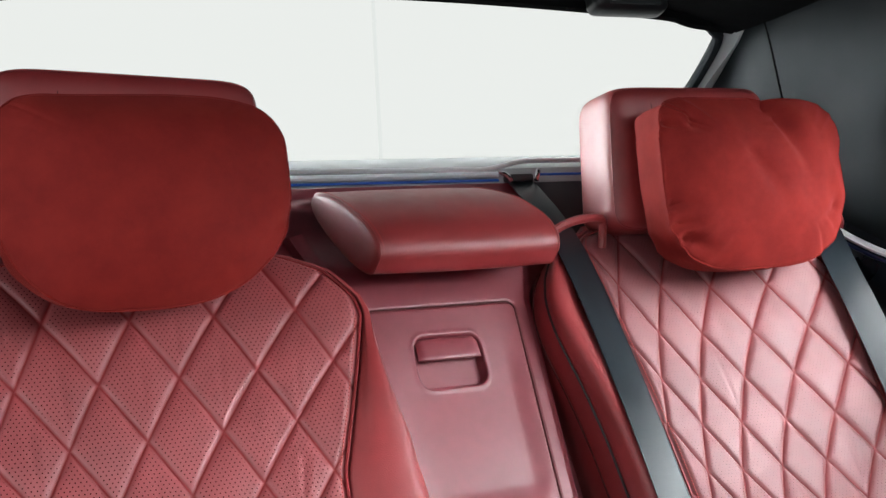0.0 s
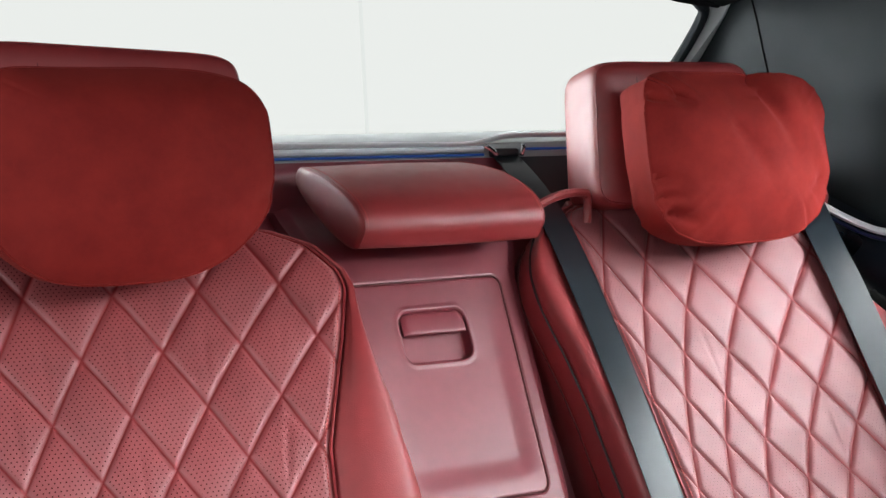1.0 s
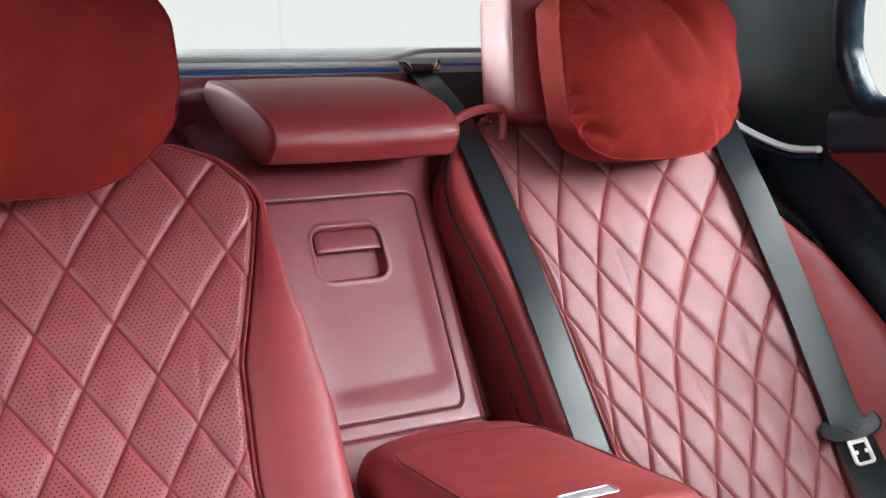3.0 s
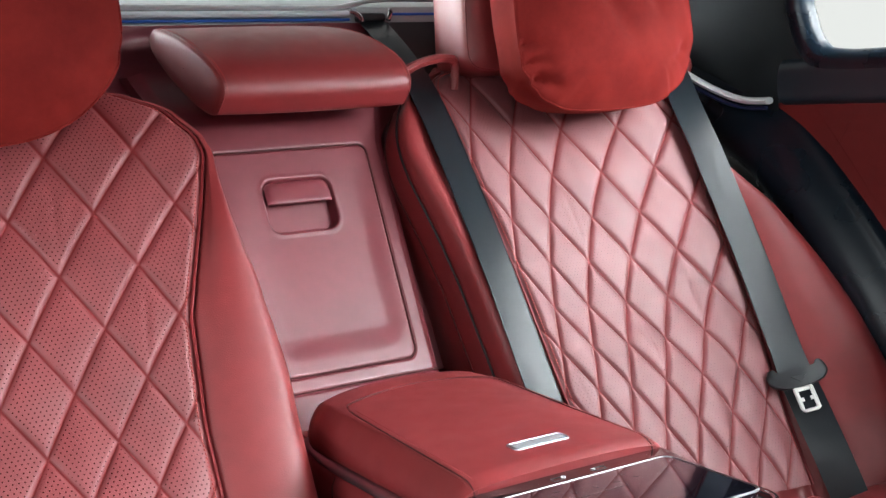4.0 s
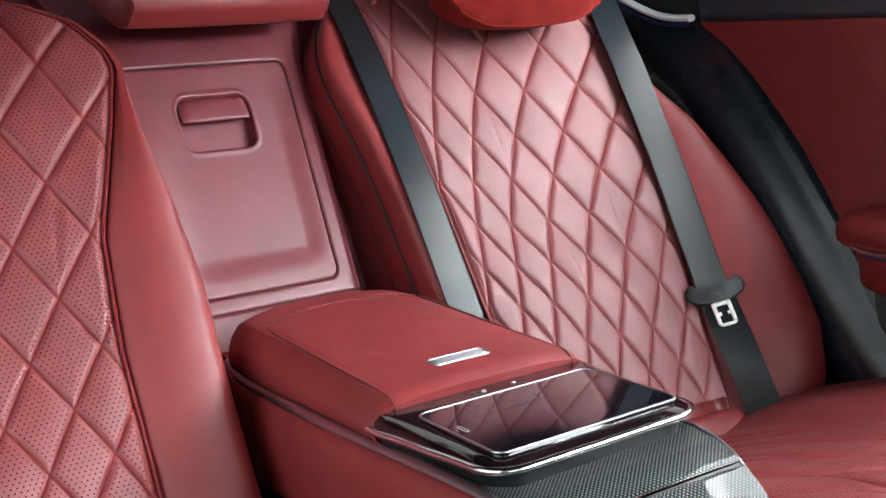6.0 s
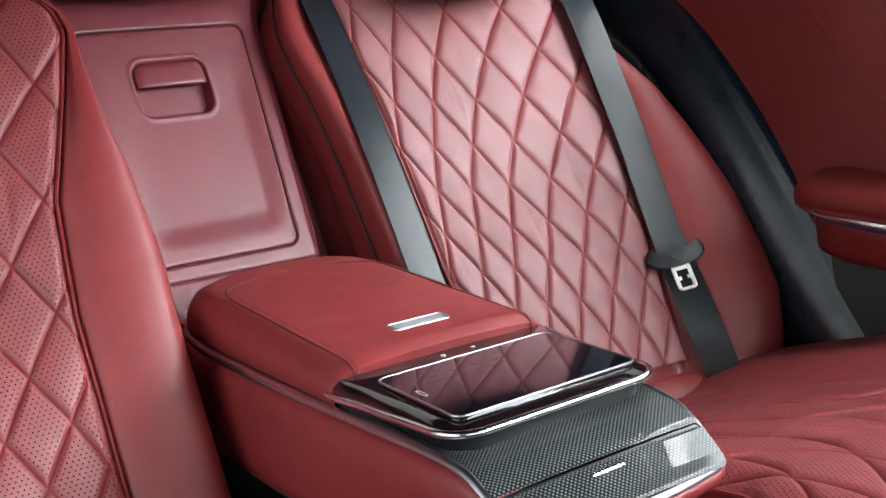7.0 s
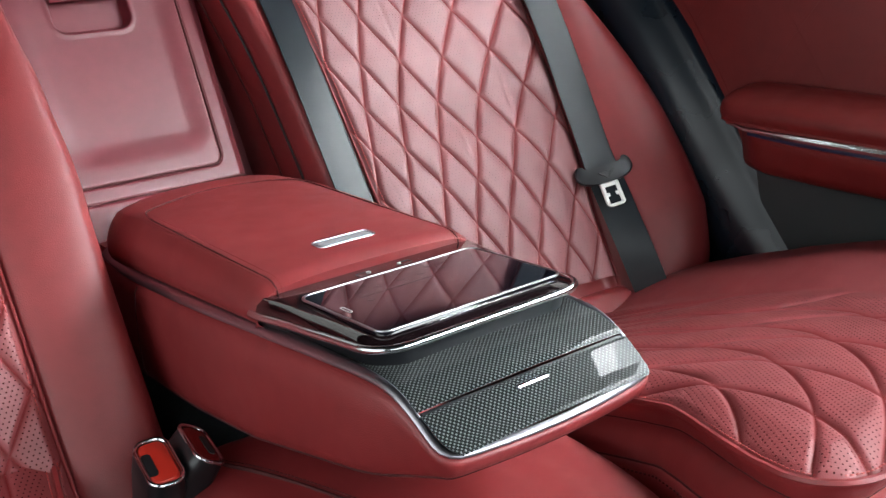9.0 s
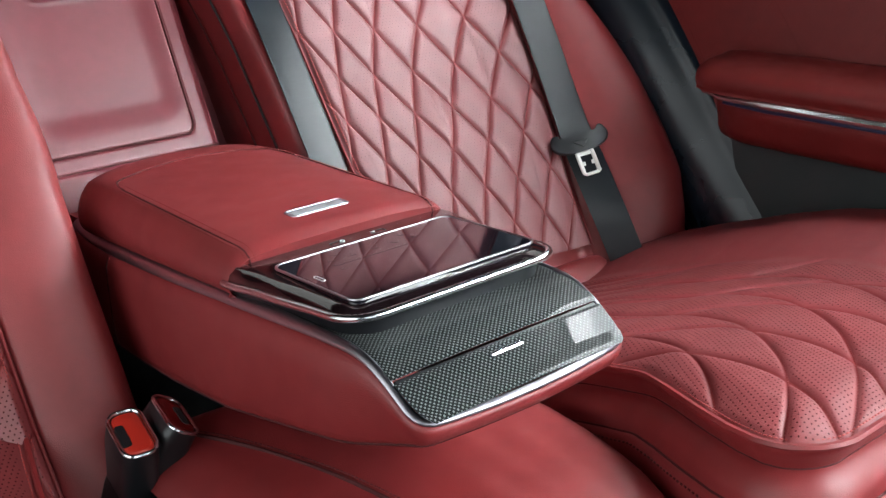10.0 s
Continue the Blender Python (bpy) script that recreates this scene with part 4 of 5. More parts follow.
# ---- console ----
def console():
    t = thing("centre_console", "red leather rear console with carbon trim and chrome rails", "console", at=(0, 0.6, 0.30))
    rail = spline([(0.104, 0.975, 0.398), (0.112, 0.880, 0.3995), (0.113, 0.72, 0.411), (0.111, 0.60, 0.422), (0.109, 0.51, 0.428), (0.107, 0.44, 0.430), (0.1065, 0.412, 0.427), (0.106, 0.392, 0.419),
                   (0.105, 0.376, 0.408), (0.103, 0.3635, 0.3985), (0.096, 0.3555, 0.3945), (0.080, 0.352, 0.394), (0.04, 0.3475, 0.394), (0.0, 0.346, 0.394)], 90)
    rail = even(rail, 110)
    full = np.concatenate([rail * np.array([-1, 1, 1]), rail[::-1][1:]])
    # leather body below the rail, all round
    low = table([0.34, 0.37, 0.43, 0.515, 0.613, 0.73, 0.845, 0.95], [0.373, 0.368, 0.349, 0.330, 0.308, 0.294, 0.286, 0.283])
    n = len(full)
    vs, band = [], []
    for k in range(n):
        p = full[k]
        d = full[min(k + 1, n - 1)] - full[max(k - 1, 0)]
        o = np.array([-d[1], d[0], 0.0])
        o = -o / (np.linalg.norm(o) + 1e-9)
        if o[:2] @ (p[:2] - np.array([0, 0.6])) < 0:
            o = -o
        wide = 0.70 + 0.75 * sstep(0.36, 0.60, p[1])
        band.append([p + o * a * wide + np.array([0, 0, b * wide]) for a, b in ((-0.0028, -0.0015), (-0.0022, 0.0008), (-0.0005, 0.0018), (0.0018, 0.0012), (0.0044, -0.0014), (0.0056, -0.0036), (0.0054, -0.0050), (0.0040, -0.0056), (0.0, -0.0050))])
        p = p + np.array([0, 0, -0.0052 * wide])
        zl = min(low(p[1]), p[2] - 0.016)
        tuck = 0.011 * sstep(0.46, 0.36, p[1])
        g = 0.45 + 0.55 * sstep(0.36, 0.46, p[1])
        h = p[2] - zl
        for out, f in ((0.002, 0.0), (0.0075, 0.03), (0.0115, 0.11), (0.013, 0.30), (0.0135, 0.60), (0.0125, 0.86), (0.0095, 0.97), (0.001, 1.04), (-0.02, 1.08), (-0.07, 1.09)):
            vs.append(tuple(p + o * (out * (g if out > 0 else 1) - tuck * f * f) + np.array([0, 0, -h * f])))
    loft("chrome_rail", band, M_RAIL, t, "satin chrome edge rail")
    body = pydata("body", vs, grid_faces(10, n), M_RED, t, "smooth red leather console body")
    dk = []
    for k in range(30):
        p = rail[int(k * 56 / 29)]
        for f in np.linspace(-1, 1, 8):
            dk.append((f * (p[0] + 0.001), p[1], p[2] + 0.0005))
    pydata("inner_deck", dk, grid_faces(8, 30), M_PLASTIC, t, "black deck under the lid")
    rear = [(-0.115, 0.95, 0.30), (0.115, 0.95, 0.30), (0.105, 0.97, 0.40), (-0.105, 0.97, 0.40), (-0.105, 1.0, 0.40), (0.105, 1.0, 0.40), (0.115, 1.0, 0.28), (-0.115, 1.0, 0.28)]
    pydata("rear_wall", rear, [(0, 1, 2, 3), (3, 2, 5, 4), (4, 5, 6, 7), (7, 6, 1, 0)], M_RED, t, smooth=False)
    # stitched seam along the lower flank
    seam = np.array([vs[k * 10 + 6] for k in range(n)])
    tube("seam", seam, 0.0010, M_SEAM, body, sides=6)
    for k in (min(range(n // 2), key=lambda i: abs(full[i][1] - 0.855)), min(range(n // 2, n), key=lambda i: abs(full[i][1] - 0.855))):
        tube("seam", [vs[k * 10 + q] for q in range(1, 8)], 0.0011, M_SEAM, body, sides=6)
    # carbon deck
    nx, ny = 60, 90
    zc = table([0.34, 0.3475, 0.36, 0.376, 0.384, 0.392, 0.412, 0.44, 0.51, 0.60], [0.3935, 0.396, 0.4015, 0.4115, 0.4165, 0.4205, 0.4275, 0.4300, 0.4285, 0.423])
    hw = table([0.346, 0.350, 0.3555, 0.3635, 0.376, 0.392, 0.44, 0.60], [0.094, 0.0990, 0.1020, 0.1040, 0.1052, 0.1058, 0.1062, 0.110])

    def deck(name, y0, y1, parent, label):
        vs, uv = [], []
        for j in range(ny):
            y = y0 + (y1 - y0) * j / (ny - 1)
            for i in range(nx):
                p = -1 + 2 * i / (nx - 1)
                e = 0.0012 * (1 - sstep(0, 0.003, min(y - y0, y1 - y)))
                yy = y
                vs.append((hw(y) * p, yy, zc(y) + 0.0015 * (1 - p * p) - e))
                uv.append((hw(y) * p, y * 1.15))
        return pydata(name, vs, grid_faces(nx, ny), M_CARBON, parent, label, uv=uv)

    deck("carbon_deck", 0.3862, 0.60, t, "lacquered carbon-weave deck")
    drawer = deck("drawer_front", 0.3475, 0.3828, t, "lacquered carbon-weave flap")
    bevel_box("gap", 0, 0.3845, 0.4135, 0.205, 0.0050, 0.003, 0.0005, M_PLASTIC, t, turn=pose(0, 0, 0, 30))
    # bright strip and handle on the flap
    tube("handle", [(-0.022, 0.3735, 0.4138), (0.009, 0.3735, 0.4141)], 0.0024, M_CHROME, drawer, "chrome pull bar", flat=0.7)
    # lid: padded leather
    edge = [(0.117, 0.420), (0.1205, 0.426), (0.1205, 0.434), (0.1180, 0.4420), (0.1130, 0.4495), (0.1060, 0.4555), (0.0965, 0.4595), (0.06, 0.4635)]
    prof = [(-x, z) for x, z in edge] + [(0, 0.465)] + edge[::-1]
    rings = []
    for y, sx, dz, zs in ((0.607, 0.96, -0.030, 0.10), (0.599, 0.97, -0.020, 0.42), (0.5915, 0.985, -0.009, 0.72), (0.5900, 0.99, -0.005, 0.86), (0.598, 0.995, -0.0022, 0.96), (0.610, 1, 0, 1), (0.70, 1, 0.0005, 1), (0.78, 1, 0, 1), (0.84, 1.0, 0, 1),
                          (0.90, 1.0, -0.003, 1), (0.925, 0.985, -0.008, 1), (0.943, 0.95, -0.016, 0.93), (0.954, 0.905, -0.026, 0.75), (0.959, 0.86, -0.036, 0.45), (0.960, 0.83, -0.042, 0.2)):
        r = spline(prof, 60)
        foot = float(np.interp(y, [0.59, 0.72, 0.88, 0.97], [0.4255, 0.4155, 0.4045, 0.4025]))
        ring = [(x * sx, y + 0.014 * (1 - (x / 0.12) ** 2) * (1 if y > 0.8 else 0), foot + (z - 0.420) / 0.045 * (0.465 - foot) * zs + dz * 0.35) for x, z in r]
        ring += [(0.09 * sx, y, foot - 0.003), (-0.09 * sx, y, foot - 0.003)]
        rings.append(ring)
    lid = loft("lid", rings, M_RED, t, "padded red leather lid with double stitching")
    for s in (-1, 1):
        seam = [(s * 0.0985, 0.5885, 0.440), (s * 0.0985, 0.5885, 0.448), (s * 0.0985, 0.5915, 0.4545), (s * 0.0985, 0.598, 0.4585)] + [(s * 0.0985, y, 0.4598) for y in np.linspace(0.606, 0.848, 50)]
        tube("seam", [(x, y, z - 0.0005) for x, y, z in seam], 0.0008, M_SEAM, lid, sides=6)
        for o in (0.0035, -0.004):
            stitches("stitching", [(x + s * o, y - (0.0008 if y < 0.6 else 0), z + 0.0004 - o * 0.4) for x, y, z in seam[1:54]], [(s * 0.3, -0.6 if y < 0.6 else 0, 1) for x, y, z in seam[1:54]], lid, pitch=0.0036, size=0.0024, thick=0.00045, material=M_QUILT_THREAD)
    back = spline([(-0.0985, 0.845), (-0.095, 0.868), (-0.080, 0.882), (0, 0.896), (0.080, 0.882), (0.095, 0.868), (0.0985, 0.845)], 80)
    back = np.array([(x, y, float(np.interp(abs(x), [0, 0.06, 0.0985], [0.4652, 0.4637, 0.4600])) - float(np.interp(y, [0.84, 0.90], [0.0, 0.0011]))) for x, y in back])
    tube("seam", back, 0.0009, M_SEAM, lid, sides=6)
    for o in (-0.004, 0.004):
        stitches("stitching", back + np.array([0, o, 0.0006]), [(0, 0, 1)] * 80, lid, pitch=0.0036, size=0.0024, thick=0.00045, material=M_QUILT_THREAD)
    # dark step between rail and lid
    for s in (-1, 1):
        vs = []
        for q in rail[:70]:
            if 0.585 < q[1] < 0.97:
                for dx, z in ((-0.004, q[2] - 0.001), (-0.004, q[2] + 0.006), (-0.006, 0.424), (-0.008, 0.430)):
                    vs.append((s * (q[0] + dx), q[1], max(z, q[2])))
        pydata("side_band", vs, grid_faces(4, len(vs) // 4), M_PLASTIC, t, "dark gap under the lid")
    # release button
    bt = bevel_box("release_button", 0, 0.637, 0.4638, 0.060, 0.0185, 0.002, 0.0006, M_PIPE_BLACK, lid, "silver lid release in a chrome frame")
    tube("frame", [(x, 0.637 + y, 0.4648) for x, y in rounded_rect(0.0305, 0.0095, 0.0045, 7)], 0.0011, M_RAIL, bt, "chrome frame", closed=True, sides=8)
    bevel_box("plate", 0, 0.637, 0.4645, 0.0555, 0.0145, 0.0022, 0.0008, M_PLATE, bt, "satin silver plate")
    # glossy black tablet dock, raised at the front
    yf, yb = 0.427, 0.604

    def dock_ring(inset, z_front, z_back, n=7):
        """Outline that widens to the back, with round front corners."""
        wf, wb, r = 0.1085 - inset, 0.1195 - inset, 0.030
        y0, y1 = yf + inset, yb
        side = [(wb, y1), (wb, y1 - 0.02), (wb - 0.004, y1 - 0.05), (wf + 0.005, y0 + 0.09), (wf + 0.002, y0 + 0.06)]
        front = [(wf - r + r * math.cos(radians(a)), y0 + r - r * math.sin(radians(a))) for a in np.linspace(0, 90, 14)]
        half = [tuple(q) for q in spline(side + front[:1], 22)] + front[1:]
        pts = half + [(-x, y) for x, y in half[::-1]]
        return [(x, y, z_front + (z_back - z_front) * max(0.0, (y - yf) / (yb - yf))) for x, y in pts]

    levels = ((0.016, 0.426, 0.424), (0.014, 0.440, 0.428), (0.005, 0.4445, 0.4305), (0.0, 0.4470, 0.4325), (0.0, 0.4495, 0.4350), (0.003, 0.4515, 0.4420), (0.0085, 0.4535, 0.4475), (0.0110, 0.4538, 0.4482))
    dock = loft("tablet_dock", [dock_ring(*q) for q in levels], M_GLOSS, t, "glossy black tablet dock with a chrome lip")
    lip = np.array(dock_ring(-0.0005, 0.4485, 0.4340))
    tube("chrome_lip", even(lip[1:-1], 160), 0.0034, M_CHROME, dock, "chrome lip", sides=10)
    loft("dock_foot", [dock_ring(0.008, 0.424, 0.420), dock_ring(0.006, 0.440, 0.427), dock_ring(0.004, 0.446, 0.431)], M_PLASTIC, dock)
    # print beside the tablet
    for x, w in ((-0.018, 0.012), (0.028, 0.012)):
        tube("key_outline", [(x + a, 0.5795 + b, 0.4492) for a, b in rounded_rect(w / 2, 0.0035, 0.0012, 4)], 0.00025, M_GREY, dock, closed=True, sides=5)
    # two small marks: a ring and a triangle
    tube("ring_mark", [(-0.012 + 0.0018 * math.cos(a), 0.5795 + 0.0022 * math.sin(a), 0.4496) for a in np.linspace(0, 6.283, 14, endpoint=False)], 0.0004, M_ICON, dock, "white printed ring", closed=True, sides=5)
    pydata("triangle_mark", [(0.019, 0.582, 0.4497), (0.0245, 0.582, 0.4497), (0.0218, 0.577, 0.4497)], [(0, 2, 1)], M_ICON, dock, "white printed triangle", smooth=False)
    return t


console()


def tablet():
    t = thing("tablet", "dark glass tablet in a bright metal frame, screen dim", "tablet", at=(0, 0.503, 0.455))
    tilt = pose(0, 0.503, 0.4535, -2.6)

    def place(x, y, z):
        return tuple(tilt @ Vector((x, y, z)))

    out = [place(x, y, 0.0008) for x, y in rounded_rect(0.0935, 0.0605, 0.010, 8)]
    tube("metal_frame", out, 0.0012, M_FRAME, t, "bright metal tablet frame", closed=True, sides=8)
    rings = [[place(x * k, y * k, z) for x, y in rounded_rect(0.0930, 0.060, 0.010, 8)] for k, z in ((1, -0.006), (1, 0.0004), (0.99, 0.0010))]
    g = loft("glass", rings, M_GLASS, t, "dark reflective glass")
    flat = [place(x, y, 0.0013) for x, y in rounded_rect(0.0918, 0.0588, 0.009, 8)]
    pydata("screen", flat, [tuple(range(len(flat)))], M_GLASS, t, "dark reflective screen", smooth=False)
    tube("home_key", [place(-0.0835 + x, 0.003 + y, 0.0015) for x, y in rounded_rect(0.0016, 0.0075, 0.0015, 5)], 0.0003, M_ICON, t, "pale outlined key", closed=True, sides=5)
    # faint home screen: a search bar and a row of round icons
    bar = [place(-0.020 + x, 0.0215 + y, 0.00145) for x, y in rounded_rect(0.038, 0.0026, 0.0025, 6)]
    pydata("search_bar", bar, [tuple(range(len(bar)))], M_DIM, t, "dim search bar", smooth=False)
    for x, y in ((-0.052, 0.034), (-0.030, 0.034), (-0.008, 0.034), (0.014, 0.034), (0.036, 0.034), (-0.041, 0.046), (0.030, 0.046), (-0.055, 0.010)):
        disc = [place(x + 0.0036 * math.cos(a), y + 0.0036 * math.sin(a), 0.00145) for a in np.linspace(0, 2 * math.pi, 20, endpoint=False)]
        pydata("app_icon", disc, [tuple(range(20))], M_DIM, t, "dim round icon", smooth=False)
    return t


tablet()


# ---- belts ----
def ribbon(name, pts, side_vecs, width, thick, material, parent, label=""):
    P = np.asarray(pts, float)
    S = np.asarray(side_vecs, float)
    n = len(P)
    verts, uv = [], []
    s = np.concatenate([[0], np.cumsum(np.linalg.norm(np.diff(P, axis=0), axis=1))])
    rings = []
    for i in range(n):
        t = P[min(i + 1, n - 1)] - P[max(i - 1, 0)]
        t /= np.linalg.norm(t)
        a = S[i] - t * (S[i] @ t)
        a /= np.linalg.norm(a)
        nn = np.cross(a, t)
        ring = []
        for w, h in ((-1, -0.5), (-0.5, -1), (0.5, -1), (1, -0.5), (1, 0.5), (0.5, 1), (-0.5, 1), (-1, 0.5)):
            ring.append(P[i] + a * w * width / 2 + nn * h * thick / 2)
            uv.append((w * width / 2, s[i]))
        rings.append(ring)
    return loft(name, rings, material, parent, label, uv=uv)


def seat_belts():
    t = thing("seat_belt", "black belt webbing over the inner shoulder of the seat", "seat belt", "seat belts", at=(0.2, 1.2, 0.45))
    pts = spline([(0.224, 1.425, 0.919), (0.218, 1.370, 0.893), (0.212, 1.310, 0.862), (0.208, 1.250, 0.822), (0.209, 1.192, 0.760), (0.212, 1.130, 0.675), (0.212, 1.047, 0.561), (0.213, 0.968, 0.437), (0.211, 0.928, 0.381), (0.210, 0.87, 0.29)], 70)
    ribbon("webbing", pts, [(1, 0.02, 0.03)] * 70, 0.047, 0.0016, M_BELT, t)
    for o in (-1, 1):
        tube("selvedge", pts + np.array([o * 0.0228, 0, -0.0]), 0.0010, M_BELT, t, "woven black edge", sides=6)
    t2 = thing("seat_belt", "black belt webbing over the outer bolster with its tongue", "seat belt", "seat belts", at=(0.63, 0.9, 0.3))
    pts = spline([(0.670, 1.250, 0.868), (0.657, 1.200, 0.823), (0.640, 1.158, 0.785), (0.631, 1.126, 0.748), (0.626, 1.084, 0.692), (0.627, 1.043, 0.619), (0.626, 0.994, 0.536), (0.620, 0.945, 0.455), (0.610, 0.893, 0.378), (0.605, 0.850, 0.319), (0.604, 0.811, 0.260), (0.610, 0.771, 0.181), (0.614, 0.745, 0.12)], 60)
    ribbon("webbing", pts, [(1, -0.34 - 0.90 * sstep(0.40, 0.32, q[2]), 0.02) for q in pts], 0.050, 0.0016, M_BELT, t2)
    # tongue across the webbing
    k = min(range(2, 58), key=lambda i: abs(pts[i][2] - 0.375))
    c = pts[k]
    d = pts[k + 1] - pts[k - 1]
    d /= np.linalg.norm(d)
    a = np.array((1, -0.55, 0.06))
    a -= d * (a @ d)
    a /= np.linalg.norm(a)
    nn = np.cross(a, d)
    if nn[1] > 0:
        nn = -nn
    m = Matrix(((a[0], -d[0], nn[0], 0), (a[1], -d[1], nn[1], 0), (a[2], -d[2], nn[2], 0), (0, 0, 0, 1)))

    def bar(name, pts2, z0, z1, mat, parent, label=""):
        rings = [[tuple(Vector(c) + m @ Vector((x * s * 1.2, y * 1.2, z))) for x, y in pts2] for z, s in ((z0, 0.94), (z0 + 0.002, 1.0), (z1 - 0.003, 1.0), (z1 - 0.001, 0.96), (z1, 0.90))]
        return loft(name, rings, mat, parent, label)

    head = [tuple(q) for q in spline([(-0.036, 0.005), (-0.0365, -0.004), (-0.029, -0.012), (-0.012, -0.016), (0.012, -0.016), (0.029, -0.012), (0.0365, -0.004), (0.036, 0.005), (0.0325, 0.011), (0.028, 0.010), (0.022, 0.006), (-0.022, 0.006), (-0.028, 0.010), (-0.0325, 0.011)], 48, closed=True)]
    hd = bar("tongue_grip", head, 0.001, 0.009, M_PLASTIC, t2, "black plastic tongue grip")
    bar("slot", [(-0.010, -0.003), (0.010, -0.003), (0.0, -0.011)], 0.0085, 0.0094, M_PIPE_BLACK, hd)
    # steel plate: rounded frame with two nibs reaching into its window
    plate = [tuple(Vector(c) + m @ Vector((x * 1.2, (y - 0.030) * 1.2, 0.0050))) for x, y in rounded_rect(0.0098, 0.0150, 0.0035, 5)]
    pl = tube("steel_plate", plate, 0.0036, M_TONGUE, hd, "bright steel tongue plate", closed=True, sides=8, flat=0.7)
    for y0, y1, hw in ((-0.021, -0.013, 0.0095), (-0.0335, -0.029, 0.0030)):
        for sx in ((0,) if hw > 0.005 else (-0.0075, 0.0075)):
            bar("steel_web", [(sx - hw, y0), (sx + hw, y0), (sx + hw, y1), (sx - hw, y1)], 0.0036, 0.0066, M_TONGUE, pl)
    # red leather loop that guides the inner belt
    g = thing("belt_guide", "red leather loop guiding the belt at the shoulder", "belt guide", at=(0.22, 1.24, 0.84))
    tube("loop", spline([(0.145, 1.195, 0.802), (0.150, 1.190, 0.818), (0.170, 1.190, 0.833), (0.205, 1.200, 0.843), (0.245, 1.213, 0.846), (0.262, 1.223, 0.838), (0.262, 1.228, 0.800)], 40), 0.0068, M_RED, g)
    tube("stub", [(0.120, 1.20, 0.80), (0.150, 1.195, 0.805), (0.165, 1.195, 0.803)], 0.007, M_RED, g)
    g2 = thing("belt_guide", "red leather loop guiding the outer belt", "belt guide", at=(0.66, 1.2, 0.82))
    tube("loop", spline([(0.660, 1.225, 0.822), (0.675, 1.205, 0.834), (0.696, 1.203, 0.832), (0.710, 1.215, 0.814), (0.708, 1.235, 0.79)], 30), 0.0052, M_RED, g2)


seat_belts()


def buckle(label, cx, cy, ztop, lean, roll, turn, red):
    t = thing("belt_buckle", label, "belt buckle", "belt buckles", at=(cx, cy, 0.2))
    m = Matrix.Translation((cx, cy, ztop)) @ pose(0, 0, 0, 0, 0, turn) @ pose(0, 0, 0, lean, roll, 0)

    def ring(hx, hy, r, z, dx=0.0):
        return [tuple(m @ Vector((x + dx, y, z))) for x, y in rounded_rect(hx, hy, r, 7)]

    loft("housing", [ring(0.0165, 0.025, 0.011, -0.13), ring(0.0180, 0.0285, 0.012, -0.06), ring(0.0182, 0.0298, 0.012, -0.022), ring(0.0172, 0.0292, 0.012, -0.006), ring(0.0155, 0.0282, 0.011, 0.0)], M_PLASTIC, t, "black plastic housing")
    tube("chrome_rim", ring(0.0155, 0.0282, 0.011, 0.001), 0.0020, M_CHROME, t, "chrome rim", closed=True)
    loft("button", [ring(0.0130, 0.0255, 0.009, -0.004), ring(0.0130, 0.0255, 0.009, 0.0006), ring(0.0112, 0.0238, 0.008, 0.0022)], M_BUTTON if red else M_DARK_BUTTON, t, "red release button")
    sx = -0.0090 if red else 0.005
    for hx, hy, top, mat, name in ((0.0042, 0.0135, 0.0030, M_PIPE_BLACK, "slot"),):
        k = [[tuple(m @ Vector((sx + x, -0.002 + y, z))) for x, y in rounded_rect(hx, hy, 0.003, 4)] for z in (0.0, top)]
        loft(name, k, mat if red else M_GREY, t)
    return t


buckle("belt buckle with a red button in a chrome rim", -0.192, 0.670, 0.289, 20, 0, -4, True)
buckle("belt buckle with a dark red button leaning to the console", -0.148, 0.676, 0.288, 16, 32, 4, False)


# ---- shelf, pillars, door, windows ----
def seat_base():
    t = thing("seat_base", "dark carpeted box under the rear seats", "seat base", kind="structure", at=(0, 0.8, 0))
    bevel_box("box", 0, 0.80, 0.075, 1.50, 0.96, 0.15, 0.01, M_FABRIC, t)
    bevel_box("rear_wall", 0, 1.475, 0.42, 1.52, 0.05, 0.90, 0.005, M_FABRIC, t)
    bevel_box("side_wall", 0.815, 0.72, 0.40, 0.03, 2.1, 0.82, 0.005, M_FABRIC, t)
    # unseen wall, added to keep light from the left off the side trim
    bevel_box("quarter_wall", -0.80, 1.38, 0.80, 0.03, 0.80, 1.0, 0.005, M_FABRIC, t)
    # unseen left wall, cut low so the left lamp reaches the console
    bevel_box("door_sill", -0.815, 0.72, 0.17, 0.03, 2.1, 0.36, 0.005, M_FABRIC, t)


seat_base()


